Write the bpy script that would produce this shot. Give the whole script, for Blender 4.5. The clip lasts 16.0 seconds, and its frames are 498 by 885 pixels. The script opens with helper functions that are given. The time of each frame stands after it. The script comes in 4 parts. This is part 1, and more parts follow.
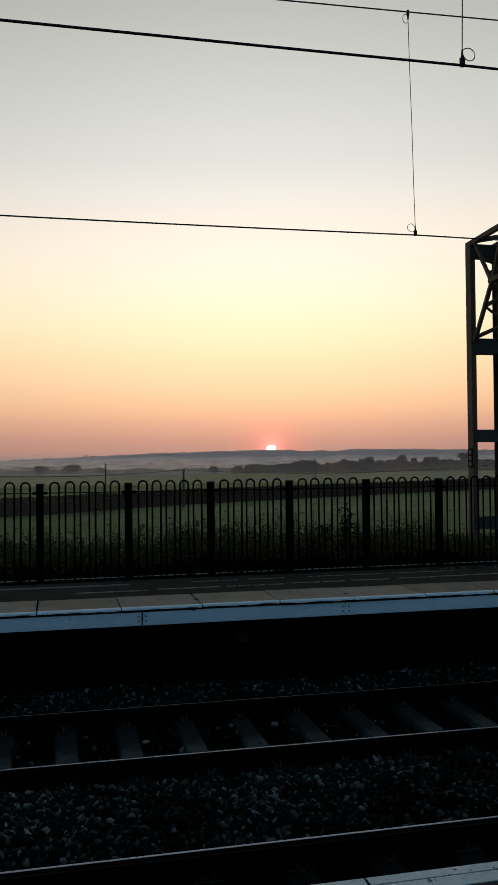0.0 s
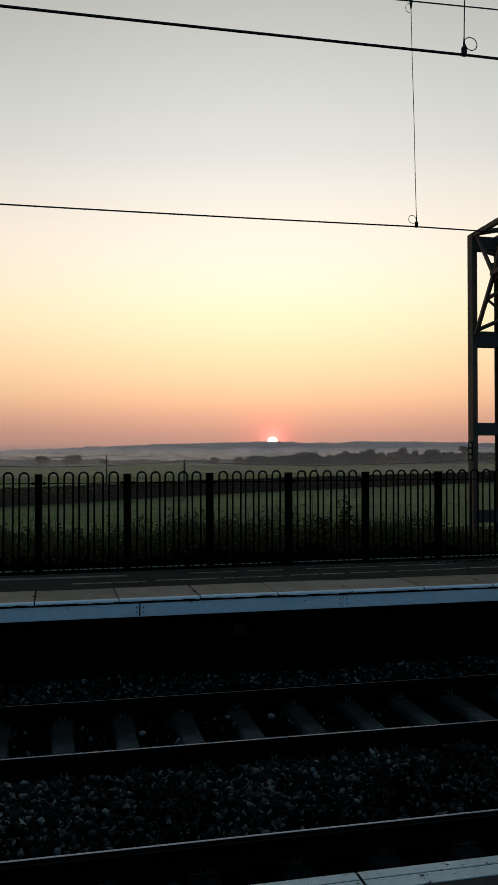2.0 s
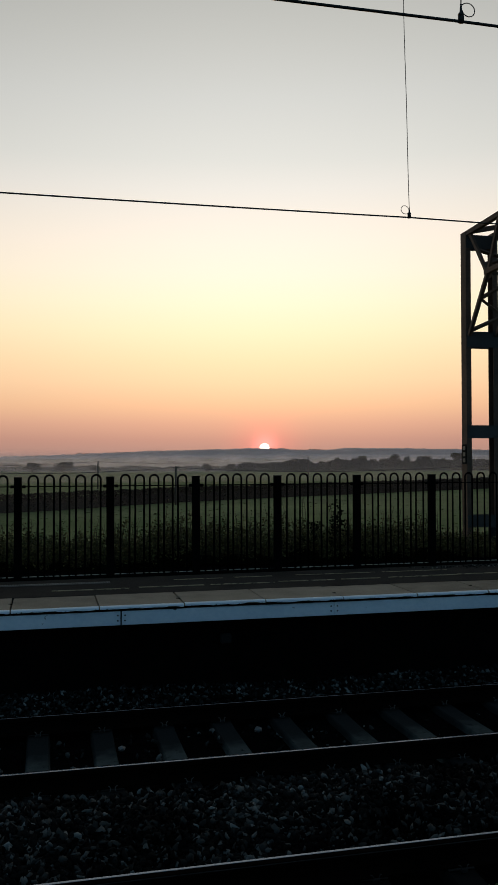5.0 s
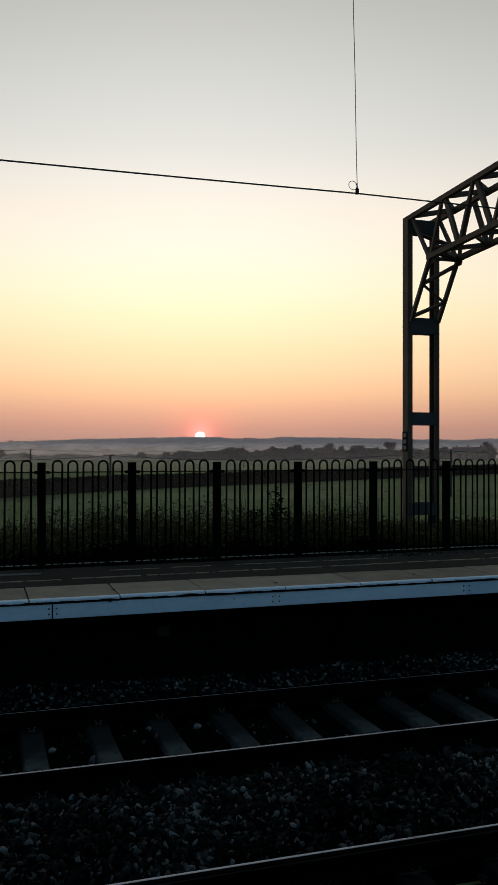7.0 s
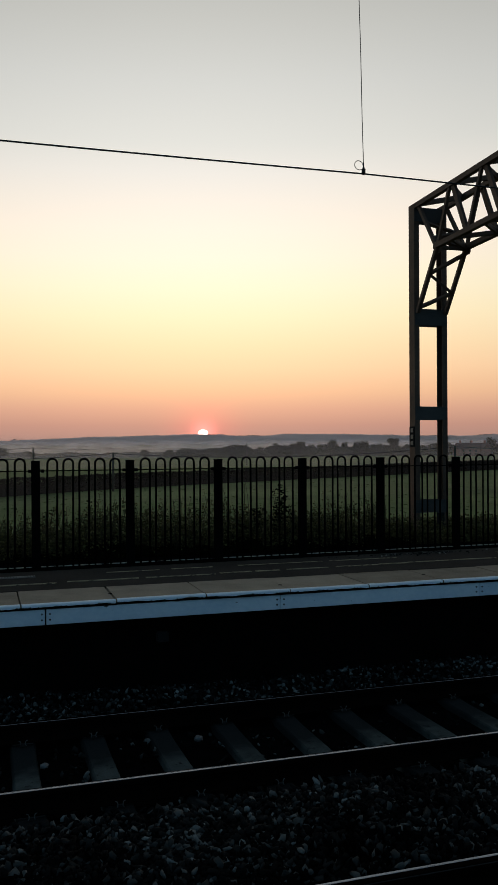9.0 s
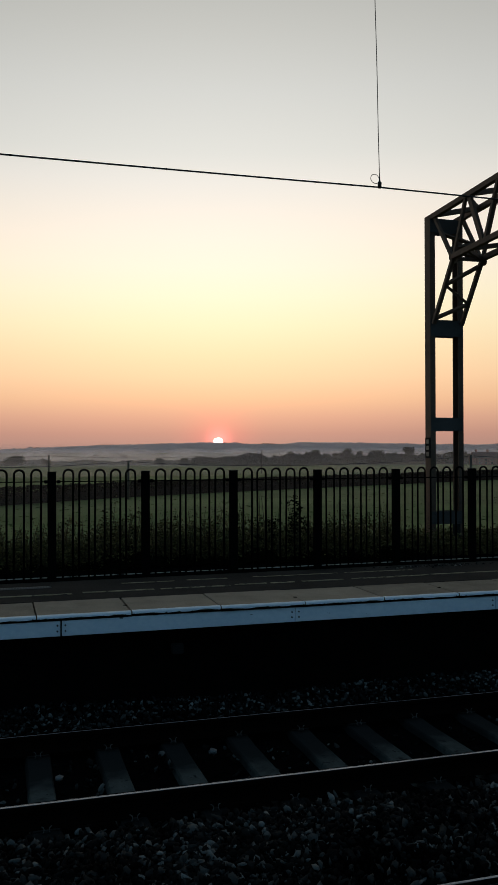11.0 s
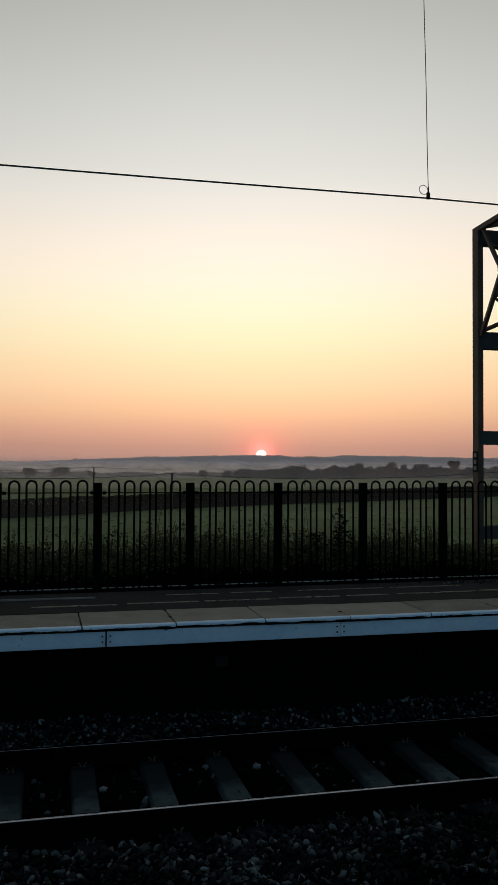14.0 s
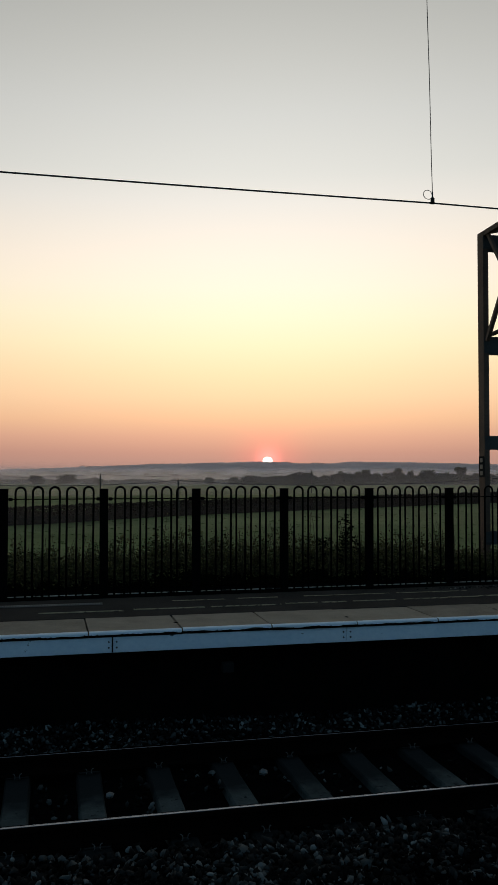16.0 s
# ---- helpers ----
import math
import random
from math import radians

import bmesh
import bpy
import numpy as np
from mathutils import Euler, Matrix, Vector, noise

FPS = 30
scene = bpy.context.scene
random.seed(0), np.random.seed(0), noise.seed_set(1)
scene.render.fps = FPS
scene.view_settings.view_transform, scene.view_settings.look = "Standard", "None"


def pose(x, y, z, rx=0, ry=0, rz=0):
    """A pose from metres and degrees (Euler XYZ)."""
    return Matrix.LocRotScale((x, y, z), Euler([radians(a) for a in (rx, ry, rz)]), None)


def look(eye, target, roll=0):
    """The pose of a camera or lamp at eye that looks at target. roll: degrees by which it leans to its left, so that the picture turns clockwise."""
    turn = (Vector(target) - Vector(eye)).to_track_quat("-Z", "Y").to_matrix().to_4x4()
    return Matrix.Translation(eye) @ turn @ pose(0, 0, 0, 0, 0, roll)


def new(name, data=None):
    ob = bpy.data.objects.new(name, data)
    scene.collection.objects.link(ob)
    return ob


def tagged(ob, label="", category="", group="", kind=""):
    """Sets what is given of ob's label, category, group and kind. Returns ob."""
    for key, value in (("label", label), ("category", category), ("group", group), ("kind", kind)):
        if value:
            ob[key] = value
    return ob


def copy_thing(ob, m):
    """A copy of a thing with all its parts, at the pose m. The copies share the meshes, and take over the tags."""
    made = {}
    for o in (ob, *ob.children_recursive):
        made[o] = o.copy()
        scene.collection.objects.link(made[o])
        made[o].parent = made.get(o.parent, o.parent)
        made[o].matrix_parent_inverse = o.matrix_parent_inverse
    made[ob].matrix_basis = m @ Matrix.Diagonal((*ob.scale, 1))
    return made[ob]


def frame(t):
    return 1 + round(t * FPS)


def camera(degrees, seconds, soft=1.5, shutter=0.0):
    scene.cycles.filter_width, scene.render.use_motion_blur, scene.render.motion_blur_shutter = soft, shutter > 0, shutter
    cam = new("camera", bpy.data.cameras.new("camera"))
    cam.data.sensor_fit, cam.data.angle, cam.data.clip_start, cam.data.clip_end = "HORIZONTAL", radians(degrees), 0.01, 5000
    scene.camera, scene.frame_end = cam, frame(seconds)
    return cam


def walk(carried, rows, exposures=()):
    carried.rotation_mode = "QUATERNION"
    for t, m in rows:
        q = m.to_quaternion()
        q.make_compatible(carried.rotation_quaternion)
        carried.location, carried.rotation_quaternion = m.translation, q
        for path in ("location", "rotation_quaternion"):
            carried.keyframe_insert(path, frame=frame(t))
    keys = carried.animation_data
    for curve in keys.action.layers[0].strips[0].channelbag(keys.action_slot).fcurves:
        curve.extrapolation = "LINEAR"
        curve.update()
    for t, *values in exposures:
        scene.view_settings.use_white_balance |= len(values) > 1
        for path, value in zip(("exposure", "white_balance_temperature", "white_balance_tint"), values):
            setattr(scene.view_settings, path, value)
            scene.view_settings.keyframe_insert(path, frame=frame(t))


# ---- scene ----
cam = camera(33.0, 16.0, soft=1.25)
PATH = [
    (0, (-0.212, -9.458, 1.615), (0.238, -7.51, 1.661), -0.5),
    (0.5, (-0.221, -9.47, 1.622), (0.227, -7.521, 1.672), -0.6),
    (1, (-0.213, -9.467, 1.623), (0.232, -7.518, 1.677), -0.7),
    (1.5, (-0.211, -9.463, 1.624), (0.237, -7.514, 1.671), -0.6),
    (2, (-0.18, -9.438, 1.617), (0.267, -7.489, 1.643), -0.1),
    (2.5, (-0.102, -9.421, 1.637), (0.341, -7.471, 1.658), -0.1),
    (3, (-0.107, -9.399, 1.641), (0.337, -7.449, 1.639), -0.1),
    (3.2, (-0.078, -9.351, 1.633), (0.368, -7.401, 1.632), -0.2),
    (5.3, (-0.014, -9.043, 1.543), (0.459, -7.101, 1.588), 0.1),
    (5.5, (0.024, -9.015, 1.535), (0.506, -7.074, 1.578), 0.5),
    (6, (0.037, -8.933, 1.527), (0.593, -7.012, 1.566), 0.7),
    (6.5, (-0.003, -8.8, 1.53), (0.608, -6.895, 1.553), 0.6),
    (7, (0.013, -8.7, 1.52), (0.626, -6.796, 1.535), 0.1),
    (7.5, (0.11, -8.583, 1.527), (0.715, -6.677, 1.542), -0.1),
    (8, (0.154, -8.479, 1.523), (0.755, -6.572, 1.538), -0.3),
    (8.2, (0.152, -8.405, 1.508), (0.758, -6.499, 1.516), -0.3),
    (10.3, (0.156, -8.268, 1.536), (0.756, -6.36, 1.547), -0.1),
    (10.5, (0.159, -8.296, 1.546), (0.747, -6.385, 1.562), -0.2),
    (11, (0.145, -8.308, 1.549), (0.717, -6.392, 1.577), -0.1),
    (11.5, (0.14, -8.294, 1.552), (0.695, -6.373, 1.592), -0.1),
    (12, (0.144, -8.281, 1.544), (0.672, -6.352, 1.597), 0.1),
    (12.5, (0.137, -8.28, 1.547), (0.643, -6.345, 1.602), 0.2),
    (13, (0.134, -8.262, 1.545), (0.628, -6.325, 1.601), 0.3),
    (13.5, (0.139, -8.26, 1.543), (0.622, -6.32, 1.599), 0.3),
    (14, (0.13, -8.272, 1.546), (0.603, -6.329, 1.604), 0.3),
    (14.5, (0.129, -8.285, 1.544), (0.598, -6.342, 1.607), 0.2),
    (15, (0.124, -8.275, 1.544), (0.59, -6.331, 1.611), 0.2),
    (15.5, (0.136, -8.26, 1.539), (0.596, -6.315, 1.607), 0.1),
    (16, (0.135, -8.282, 1.531), (0.593, -6.337, 1.605), 0.1),
]
EXPOSURES = [(0, 0.0), (5, 0.0), (5.5, -0.03), (6.5, 0.0), (7.0, 0.02), (8.0, 0.0), (10.8, 0.0), (11.5, -0.04), (13, -0.05), (14.5, -0.04), (16, 0.0)]
walk(cam, [(t, look(e, g, r)) for t, e, g, r in PATH], EXPOSURES)

# ---------------------------------------------------------------- light
SUN_AZ = math.atan2(1040.4, 4008.2)          # clockwise from +y
SUN_EL = radians(0.95)
sun_dir = Vector((math.sin(SUN_AZ), math.cos(SUN_AZ), 0.0))

world = bpy.data.worlds.new("dawn_sky")
scene.world = world
world.use_nodes = True
wt = world.node_tree
for n in list(wt.nodes):
    wt.nodes.remove(n)


def wn(kind, **props):
    n = wt.nodes.new(kind)
    for k, v in props.items():
        if k == "operation":
            n.operation = v
        elif k == "blend_type":
            n.blend_type = v
        elif k == "data_type":
            n.data_type = v
    return n


def fill_ramp(node, stops):
    els = node.color_ramp.elements
    node.color_ramp.interpolation = "LINEAR"
    while len(els) > 1:
        els.remove(els[-1])
    els[0].position = stops[0][0]
    els[0].color = (*stops[0][1], 1)
    for p, c in stops[1:]:
        e = els.new(p)
        e.color = (*c, 1)


def wmath(op, a, b=None, clamp=False):
    n = wn("ShaderNodeMath", operation=op)
    n.use_clamp = clamp
    for i, v in enumerate((a, b)):
        if v is None:
            continue
        if isinstance(v, (int, float)):
            n.inputs[i].default_value = v
        else:
            wt.links.new(v, n.inputs[i])
    return n.outputs[0]


tc = wn("ShaderNodeTexCoord")
sep = wn("ShaderNodeSeparateXYZ")
wt.links.new(tc.outputs["Generated"], sep.inputs[0])
elev = wmath("ARCSINE", sep.outputs[2])
fac = wmath("DIVIDE", elev, math.pi / 2, clamp=True)
east = wn("ShaderNodeValToRGB")
fill_ramp(east, [(0.000, (0.446, 0.270, 0.228)), (0.0156, (0.590, 0.320, 0.248)), (0.028, (0.758, 0.420, 0.294)), (0.041, (0.943, 0.563, 0.340)),
                 (0.058, (1.055, 0.702, 0.423)), (0.0755, (1.075, 0.805, 0.490)), (0.0967, (1.086, 0.912, 0.590)), (0.118, (1.086, 0.962, 0.690)),
                 (0.139, (1.086, 0.958, 0.765)), (0.160, (1.050, 0.930, 0.785)), (0.180, (0.970, 0.890, 0.782)), (0.200, (0.880, 0.842, 0.774)),
                 (0.220, (0.780, 0.773, 0.721)), (0.260, (0.684, 0.684, 0.648)), (0.300, (0.584, 0.581, 0.543)), (0.338, (0.490, 0.488, 0.454)),
                 (0.550, (0.197, 0.221, 0.228)), (1.0, (0.074, 0.094, 0.112))])
west = wn("ShaderNodeValToRGB")
fill_ramp(west, [(0.0, (0.077, 0.154, 0.215)), (0.15, (0.074, 0.178, 0.27)), (0.5, (0.062, 0.13, 0.21)), (1.0, (0.08, 0.10, 0.12))])
wt.links.new(fac, east.inputs[0])
wt.links.new(fac, west.inputs[0])
toward = wmath("ADD", wmath("MULTIPLY", sep.outputs[0], sun_dir.x), wmath("MULTIPLY", sep.outputs[1], sun_dir.y))
side = wn("ShaderNodeMapRange")
side.interpolation_type = "SMOOTHSTEP"
side.inputs["From Min"].default_value, side.inputs["From Max"].default_value = -0.35, 0.98
wt.links.new(toward, side.inputs["Value"])
# the bright part of the sky narrows towards the sun's bearing
flat = wmath("SQRT", wmath("SUBTRACT", 1.0001, wmath("MULTIPLY", sep.outputs[2], sep.outputs[2])))
bearing = wmath("MAXIMUM", wmath("DIVIDE", toward, flat), 0.0)
near_sun = wmath("ADD", 0.77, wmath("MULTIPLY", wmath("POWER", bearing, 14.0), 0.235))
dim = wn("ShaderNodeVectorMath", operation="SCALE")
wt.links.new(east.outputs[0], dim.inputs[0])
wt.links.new(near_sun, dim.inputs["Scale"])
mix1 = wn("ShaderNodeMix", data_type="RGBA")
wt.links.new(side.outputs[0], mix1.inputs[0])
wt.links.new(west.outputs[0], mix1.inputs[6])
wt.links.new(dim.outputs[0], mix1.inputs[7])
# reddish glow close round the sun
cosang = wmath("ADD", wmath("MULTIPLY", toward, math.cos(SUN_EL)), wmath("MULTIPLY", sep.outputs[2], math.sin(SUN_EL)))
glow = wmath("POWER", wmath("MAXIMUM", cosang, 0.0), 1500.0)
mix2 = wn("ShaderNodeMix", data_type="RGBA", blend_type="ADD")
wt.links.new(glow, mix2.inputs[0])
wt.links.new(mix1.outputs[2], mix2.inputs[6])
mix2.inputs[7].default_value = (0.24, 0.0, 0.0, 1)
halo = wmath("POWER", wmath("MAXIMUM", cosang, 0.0), 14000.0)
mix_h = wn("ShaderNodeMix", data_type="RGBA", blend_type="ADD")
wt.links.new(halo, mix_h.inputs[0])
wt.links.new(mix2.outputs[2], mix_h.inputs[6])
mix_h.inputs[7].default_value = (0.70, 0.17, 0.16, 1)
# the clear-air part of the sky
nis = wn("ShaderNodeTexSky")
nis.sky_type = "NISHITA"
nis.sun_disc = False
nis.sun_elevation, nis.sun_rotation = SUN_EL, SUN_AZ
nis.dust_density = 3.0
mix3 = wn("ShaderNodeMix", data_type="RGBA", blend_type="ADD")
mix3.inputs[0].default_value = 0.01
wt.links.new(mix_h.outputs[2], mix3.inputs[6])
wt.links.new(nis.outputs[0], mix3.inputs[7])
bg = wn("ShaderNodeBackground")
bg.inputs[1].default_value = 1.0
wo = wn("ShaderNodeOutputWorld")
wt.links.new(mix3.outputs[2], bg.inputs[0])
wt.links.new(bg.outputs[0], wo.inputs[0])

lamp = bpy.data.lights.new("sunlight", "SUN")
lamp.energy, lamp.angle, lamp.color = 0.22, radians(0.6), (1.0, 0.55, 0.3)
sunlight = new("sunlight", lamp)
sunlight.matrix_world = look((0, 0, 50), (-sun_dir.x * 50, -sun_dir.y * 50, 50 - 50 * math.tan(radians(1.3))))

# ---------------------------------------------------------------- mesh helpers


class Shape:
    """Vertices and faces gathered for one mesh."""

    def __init__(self):
        self.v, self.f = [], []

    def add(self, verts, faces):
        k = len(self.v)
        self.v.extend(tuple(p) for p in verts)
        self.f.extend(tuple(i + k for i in face) for face in faces)
        return self

    def prism(self, profile, axis, a, b):
        """A closed outline (u, v) pushed along an axis from a to b."""
        def place(u, v, w):
            return {"x": (w, u, v), "y": (u, w, v), "z": (u, v, w)}[axis]
        n = len(profile)
        verts = [place(u, v, a) for u, v in profile] + [place(u, v, b) for u, v in profile]
        faces = [(i, (i + 1) % n, n + (i + 1) % n, n + i) for i in range(n)]
        faces += [tuple(range(n))[::-1], tuple(range(n, 2 * n))]
        return self.add(verts, faces)

    def box(self, x0, x1, y0, y1, z0, z1, c=0.0, axis="z"):
        r = {"x": (y0, y1, z0, z1, x0, x1), "y": (x0, x1, z0, z1, y0, y1), "z": (x0, x1, y0, y1, z0, z1)}[axis]
        u0, u1, v0, v1, a, b = r
        if c:
            p = [(u0 + c, v0), (u1 - c, v0), (u1, v0 + c), (u1, v1 - c), (u1 - c, v1), (u0 + c, v1), (u0, v1 - c), (u0, v0 + c)]
        else:
            p = [(u0, v0), (u1, v0), (u1, v1), (u0, v1)]
        return self.prism(p, axis, a, b)

    def tube(self, pts, r, seg=8, closed=False):
        pts = [Vector(p) for p in pts]
        n = len(pts)
        rs = r if isinstance(r, (list, tuple)) else [r] * n
        verts, faces = [], []
        up = None
        for i, p in enumerate(pts):
            if closed:
                d = pts[(i + 1) % n] - pts[i - 1]
            else:
                d = pts[min(i + 1, n - 1)] - pts[max(i - 1, 0)]
            d.normalize()
            if up is None:
                up = d.orthogonal().normalized()
            side_v = d.cross(up)
            if side_v.length < 1e-6:
                side_v = d.orthogonal()
            side_v.normalize()
            up = side_v.cross(d).normalized()
            for k in range(seg):
                a = 2 * math.pi * k / seg
                verts.append(p + (side_v * math.cos(a) + up * math.sin(a)) * rs[i])
        last = n if closed else n - 1
        for i in range(last):
            j = (i + 1) % n
            for k in range(seg):
                k2 = (k + 1) % seg
                faces.append((i * seg + k, i * seg + k2, j * seg + k2, j * seg + k))
        if not closed:
            faces.append(tuple(range(seg))[::-1])
            faces.append(tuple((n - 1) * seg + k for k in range(seg)))
        return self.add(verts, faces)

    def bar(self, p, q, w, h):
        """A flat steel bar of width w and depth h from p to q."""
        p, q = Vector(p), Vector(q)
        d = (q - p).normalized()
        s = d.cross(Vector((1, 0, 0)))
        if s.length < 0.1:
            s = d.cross(Vector((0, 1, 0)))
        s.normalize()
        t = d.cross(s).normalized()
        vs = []
        for e in (p, q):
            for a, b in ((-1, -1), (1, -1), (1, 1), (-1, 1)):
                vs.append(e + s * a * w / 2 + t * b * h / 2)
        return self.add(vs, [(0, 1, 5, 4), (1, 2, 6, 5), (2, 3, 7, 6), (3, 0, 4, 7), (3, 2, 1, 0), (4, 5, 6, 7)])

    def angle_bar(self, p, q, w, t=0.01):
        """An L-section steel angle from p to q."""
        p, q = Vector(p), Vector(q)
        d = (q - p).normalized()
        s = Vector((1, 0, 0)) - d * d.x
        if s.length < 0.2:
            s = Vector((0, 0, 1)) - d * d.z
        s.normalize()
        u = d.cross(s).normalized()
        prof = [(0, 0), (w, 0), (w, t), (t, t), (t, w), (0, w)]
        vs = [e + s * (a - w / 2) + u * (b - w / 2) for e in (p, q) for a, b in prof]
        fs = [(i, (i + 1) % 6, 6 + (i + 1) % 6, 6 + i) for i in range(6)] + [(5, 4, 3, 2, 1, 0), (6, 7, 8, 9, 10, 11)]
        return self.add(vs, fs)

    def mesh(self, name, material, smooth=False, shift=(0, 0, 0)):
        me = bpy.data.meshes.new(name)
        sx, sy, sz = shift
        me.from_pydata([(x - sx, y - sy, z - sz) for x, y, z in self.v], [], self.f)
        bm = bmesh.new()
        bm.from_mesh(me)
        bmesh.ops.recalc_face_normals(bm, faces=bm.faces)
        bm.to_mesh(me)
        bm.free()
        if smooth:
            me.polygons.foreach_set("use_smooth", [True] * len(me.polygons))
        me.materials.append(material)
        return me


def origin(ob):
    p = Vector((0, 0, 0))
    while ob:
        p += ob.location
        ob = ob.parent
    return p


def thing(name, loc, label, category, group="", kind=""):
    ob = new(name)
    ob.location = loc
    ob.empty_display_size = 0.1
    return tagged(ob, label, category, group, kind)


def part(name, shape, material, parent, label="", smooth=False):
    """One mesh object, given in world places, under a thing or a part."""
    ob = new(name, shape.mesh(name, material, smooth, origin(parent)))
    ob.parent = parent
    return tagged(ob, label)


def solid(name, shape, material, label, category="", group="", kind="", smooth=False, loc=(0, 0, 0)):
    """A thing that is one mesh, given in world places."""
    ob = new(name, shape.mesh(name, material, smooth, loc))
    ob.location = loc
    return tagged(ob, label, category, group, kind)


def piece(name, mesh, parent, loc, rot=(0, 0, 0), scale=(1, 1, 1)):
    """One more object on a shared mesh; loc in the world."""
    ob = new(name, mesh)
    ob.parent = parent
    ob.location = Vector(loc) - origin(parent)
    ob.rotation_euler = rot
    ob.scale = scale
    return ob


def big_mesh(name, verts, faces, material):
    """A mesh from numpy arrays of vertices and equal-sided faces."""
    me = bpy.data.meshes.new(name)
    k = faces.shape[1]
    me.vertices.add(len(verts))
    me.vertices.foreach_set("co", verts.astype(np.float32).ravel())
    me.loops.add(faces.size)
    me.loops.foreach_set("vertex_index", faces.astype(np.int32).ravel())
    me.polygons.add(len(faces))
    me.polygons.foreach_set("loop_start", np.arange(0, faces.size, k, dtype=np.int32))
    me.polygons.foreach_set("loop_total", np.full(len(faces), k, dtype=np.int32))
    me.update(calc_edges=True)
    me.materials.append(material)
    return me


# ---------------------------------------------------------------- materials


def mat(name, dark, light, rough=0.8, metal=0.0, coarse=1.5, fine=40.0, bump=0.3, depth=0.01, vary="", chips=None, spec=0.5,
        stretch=(1, 1, 1), chip_at=0.62, chip_scale=9.0, power=1.6, keep=0.35, patchy=False):
    """Two scales of noise between two colours, relief, and worn chips that show a third colour."""
    m = bpy.data.materials.new(name)
    m.use_nodes = True
    nt = m.node_tree
    b = nt.nodes["Principled BSDF"]
    L = nt.links.new
    geo = nt.nodes.new("ShaderNodeNewGeometry")
    mp = nt.nodes.new("ShaderNodeVectorMath")
    mp.operation = "MULTIPLY"
    mp.inputs[1].default_value = stretch
    L(geo.outputs["Position"], mp.inputs[0])

    def nz(scale, detail=4.0):
        n = nt.nodes.new("ShaderNodeTexNoise")
        n.inputs["Scale"].default_value = scale
        n.inputs["Detail"].default_value = detail
        n.inputs["Roughness"].default_value = 0.6
        L(mp.outputs[0], n.inputs["Vector"])
        return n.outputs["Fac"]

    def mth(op, x, y, clamp=False):
        n = nt.nodes.new("ShaderNodeMath")
        n.operation, n.use_clamp = op, clamp
        for i, v in enumerate((x, y)):
            if isinstance(v, (int, float)):
                n.inputs[i].default_value = v
            else:
                L(v, n.inputs[i])
        return n.outputs[0]

    big, small = nz(coarse), nz(fine, 6.0)
    f = mth("ADD", mth("MULTIPLY", mth("SUBTRACT", big, 0.5), 1.6), mth("MULTIPLY", mth("SUBTRACT", small, 0.5), 1.3))
    f = mth("ADD", f, 0.5, True)
    if vary == "object":
        r = nt.nodes.new("ShaderNodeObjectInfo").outputs["Random"]
        f = mth("ADD", mth("MULTIPLY", f, 0.65), mth("MULTIPLY", r, 0.35), True)
    elif vary == "island":
        r = geo.outputs["Random Per Island"]
        f = mth("ADD", mth("MULTIPLY", f, keep), mth("MULTIPLY", mth("POWER", r, power), 1.0 - keep), True)
        if patchy:
            f = mth("MULTIPLY", f, mth("MULTIPLY", mth("SUBTRACT", big, 0.30), 4.2, True), True)
    mx = nt.nodes.new("ShaderNodeMix")
    mx.data_type = "RGBA"
    L(f, mx.inputs[0])
    mx.inputs[6].default_value = (*dark, 1)
    mx.inputs[7].default_value = (*light, 1)
    col = mx.outputs[2]
    if chips:
        c = mth("ADD", mth("MULTIPLY", nz(chip_scale, 8.0), 0.75), mth("MULTIPLY", nz(chip_scale * 6, 4.0), 0.25))
        k = nt.nodes.new("ShaderNodeMapRange")
        k.inputs["From Min"].default_value, k.inputs["From Max"].default_value = chip_at, chip_at + 0.025
        L(c, k.inputs["Value"])
        m2 = nt.nodes.new("ShaderNodeMix")
        m2.data_type = "RGBA"
        L(k.outputs[0], m2.inputs[0])
        L(col, m2.inputs[6])
        m2.inputs[7].default_value = (*chips, 1)
        col = m2.outputs[2]
    L(col, b.inputs["Base Color"])
    rr = mth("ADD", mth("MULTIPLY", small, 0.25), rough - 0.125, True)
    L(rr, b.inputs["Roughness"])
    b.inputs["Metallic"].default_value = metal
    b.inputs["Specular IOR Level"].default_value = spec
    if bump:
        bn = nt.nodes.new("ShaderNodeBump")
        bn.inputs["Strength"].default_value = bump
        bn.inputs["Distance"].default_value = depth
        L(mth("ADD", small, mth("MULTIPLY", big, 0.5)), bn.inputs["Height"])
        L(bn.outputs[0], b.inputs["Normal"])
    return m


M_fence = mat("black_fence_paint", (0.002, 0.002, 0.002), (0.005, 0.005, 0.005), 0.7, 0, 3, 90, 0.2, 0.002, spec=0.0)
# rust colour taken down to near black for the shaded rail sides
M_rail_side = mat("shaded_rusty_rail_steel", (0.002, 0.0016, 0.0014), (0.008, 0.0055, 0.0042), 0.9, 0.0, 4, 80, 0.3, 0.003, spec=0.0)
M_rail_top = mat("polished_rail_head", (0.21, 0.22, 0.24), (0.32, 0.335, 0.36), 0.16, 1.0, 2, 60, 0.0, 0.001, stretch=(0.1, 1, 1))
# duller steel for the near rails, the sky's blue reflection in its tint
M_rail_sky_tint = mat("dull_sky_tinted_rail_head", (0.15, 0.17, 0.20), (0.26, 0.285, 0.32), 0.30, 1.0, 2, 60, 0.0, 0.001, stretch=(0.1, 1, 1))
M_rail_sky_tint.node_tree.nodes["Principled BSDF"].inputs["Specular Tint"].default_value = (0.78, 0.87, 1.0, 1)
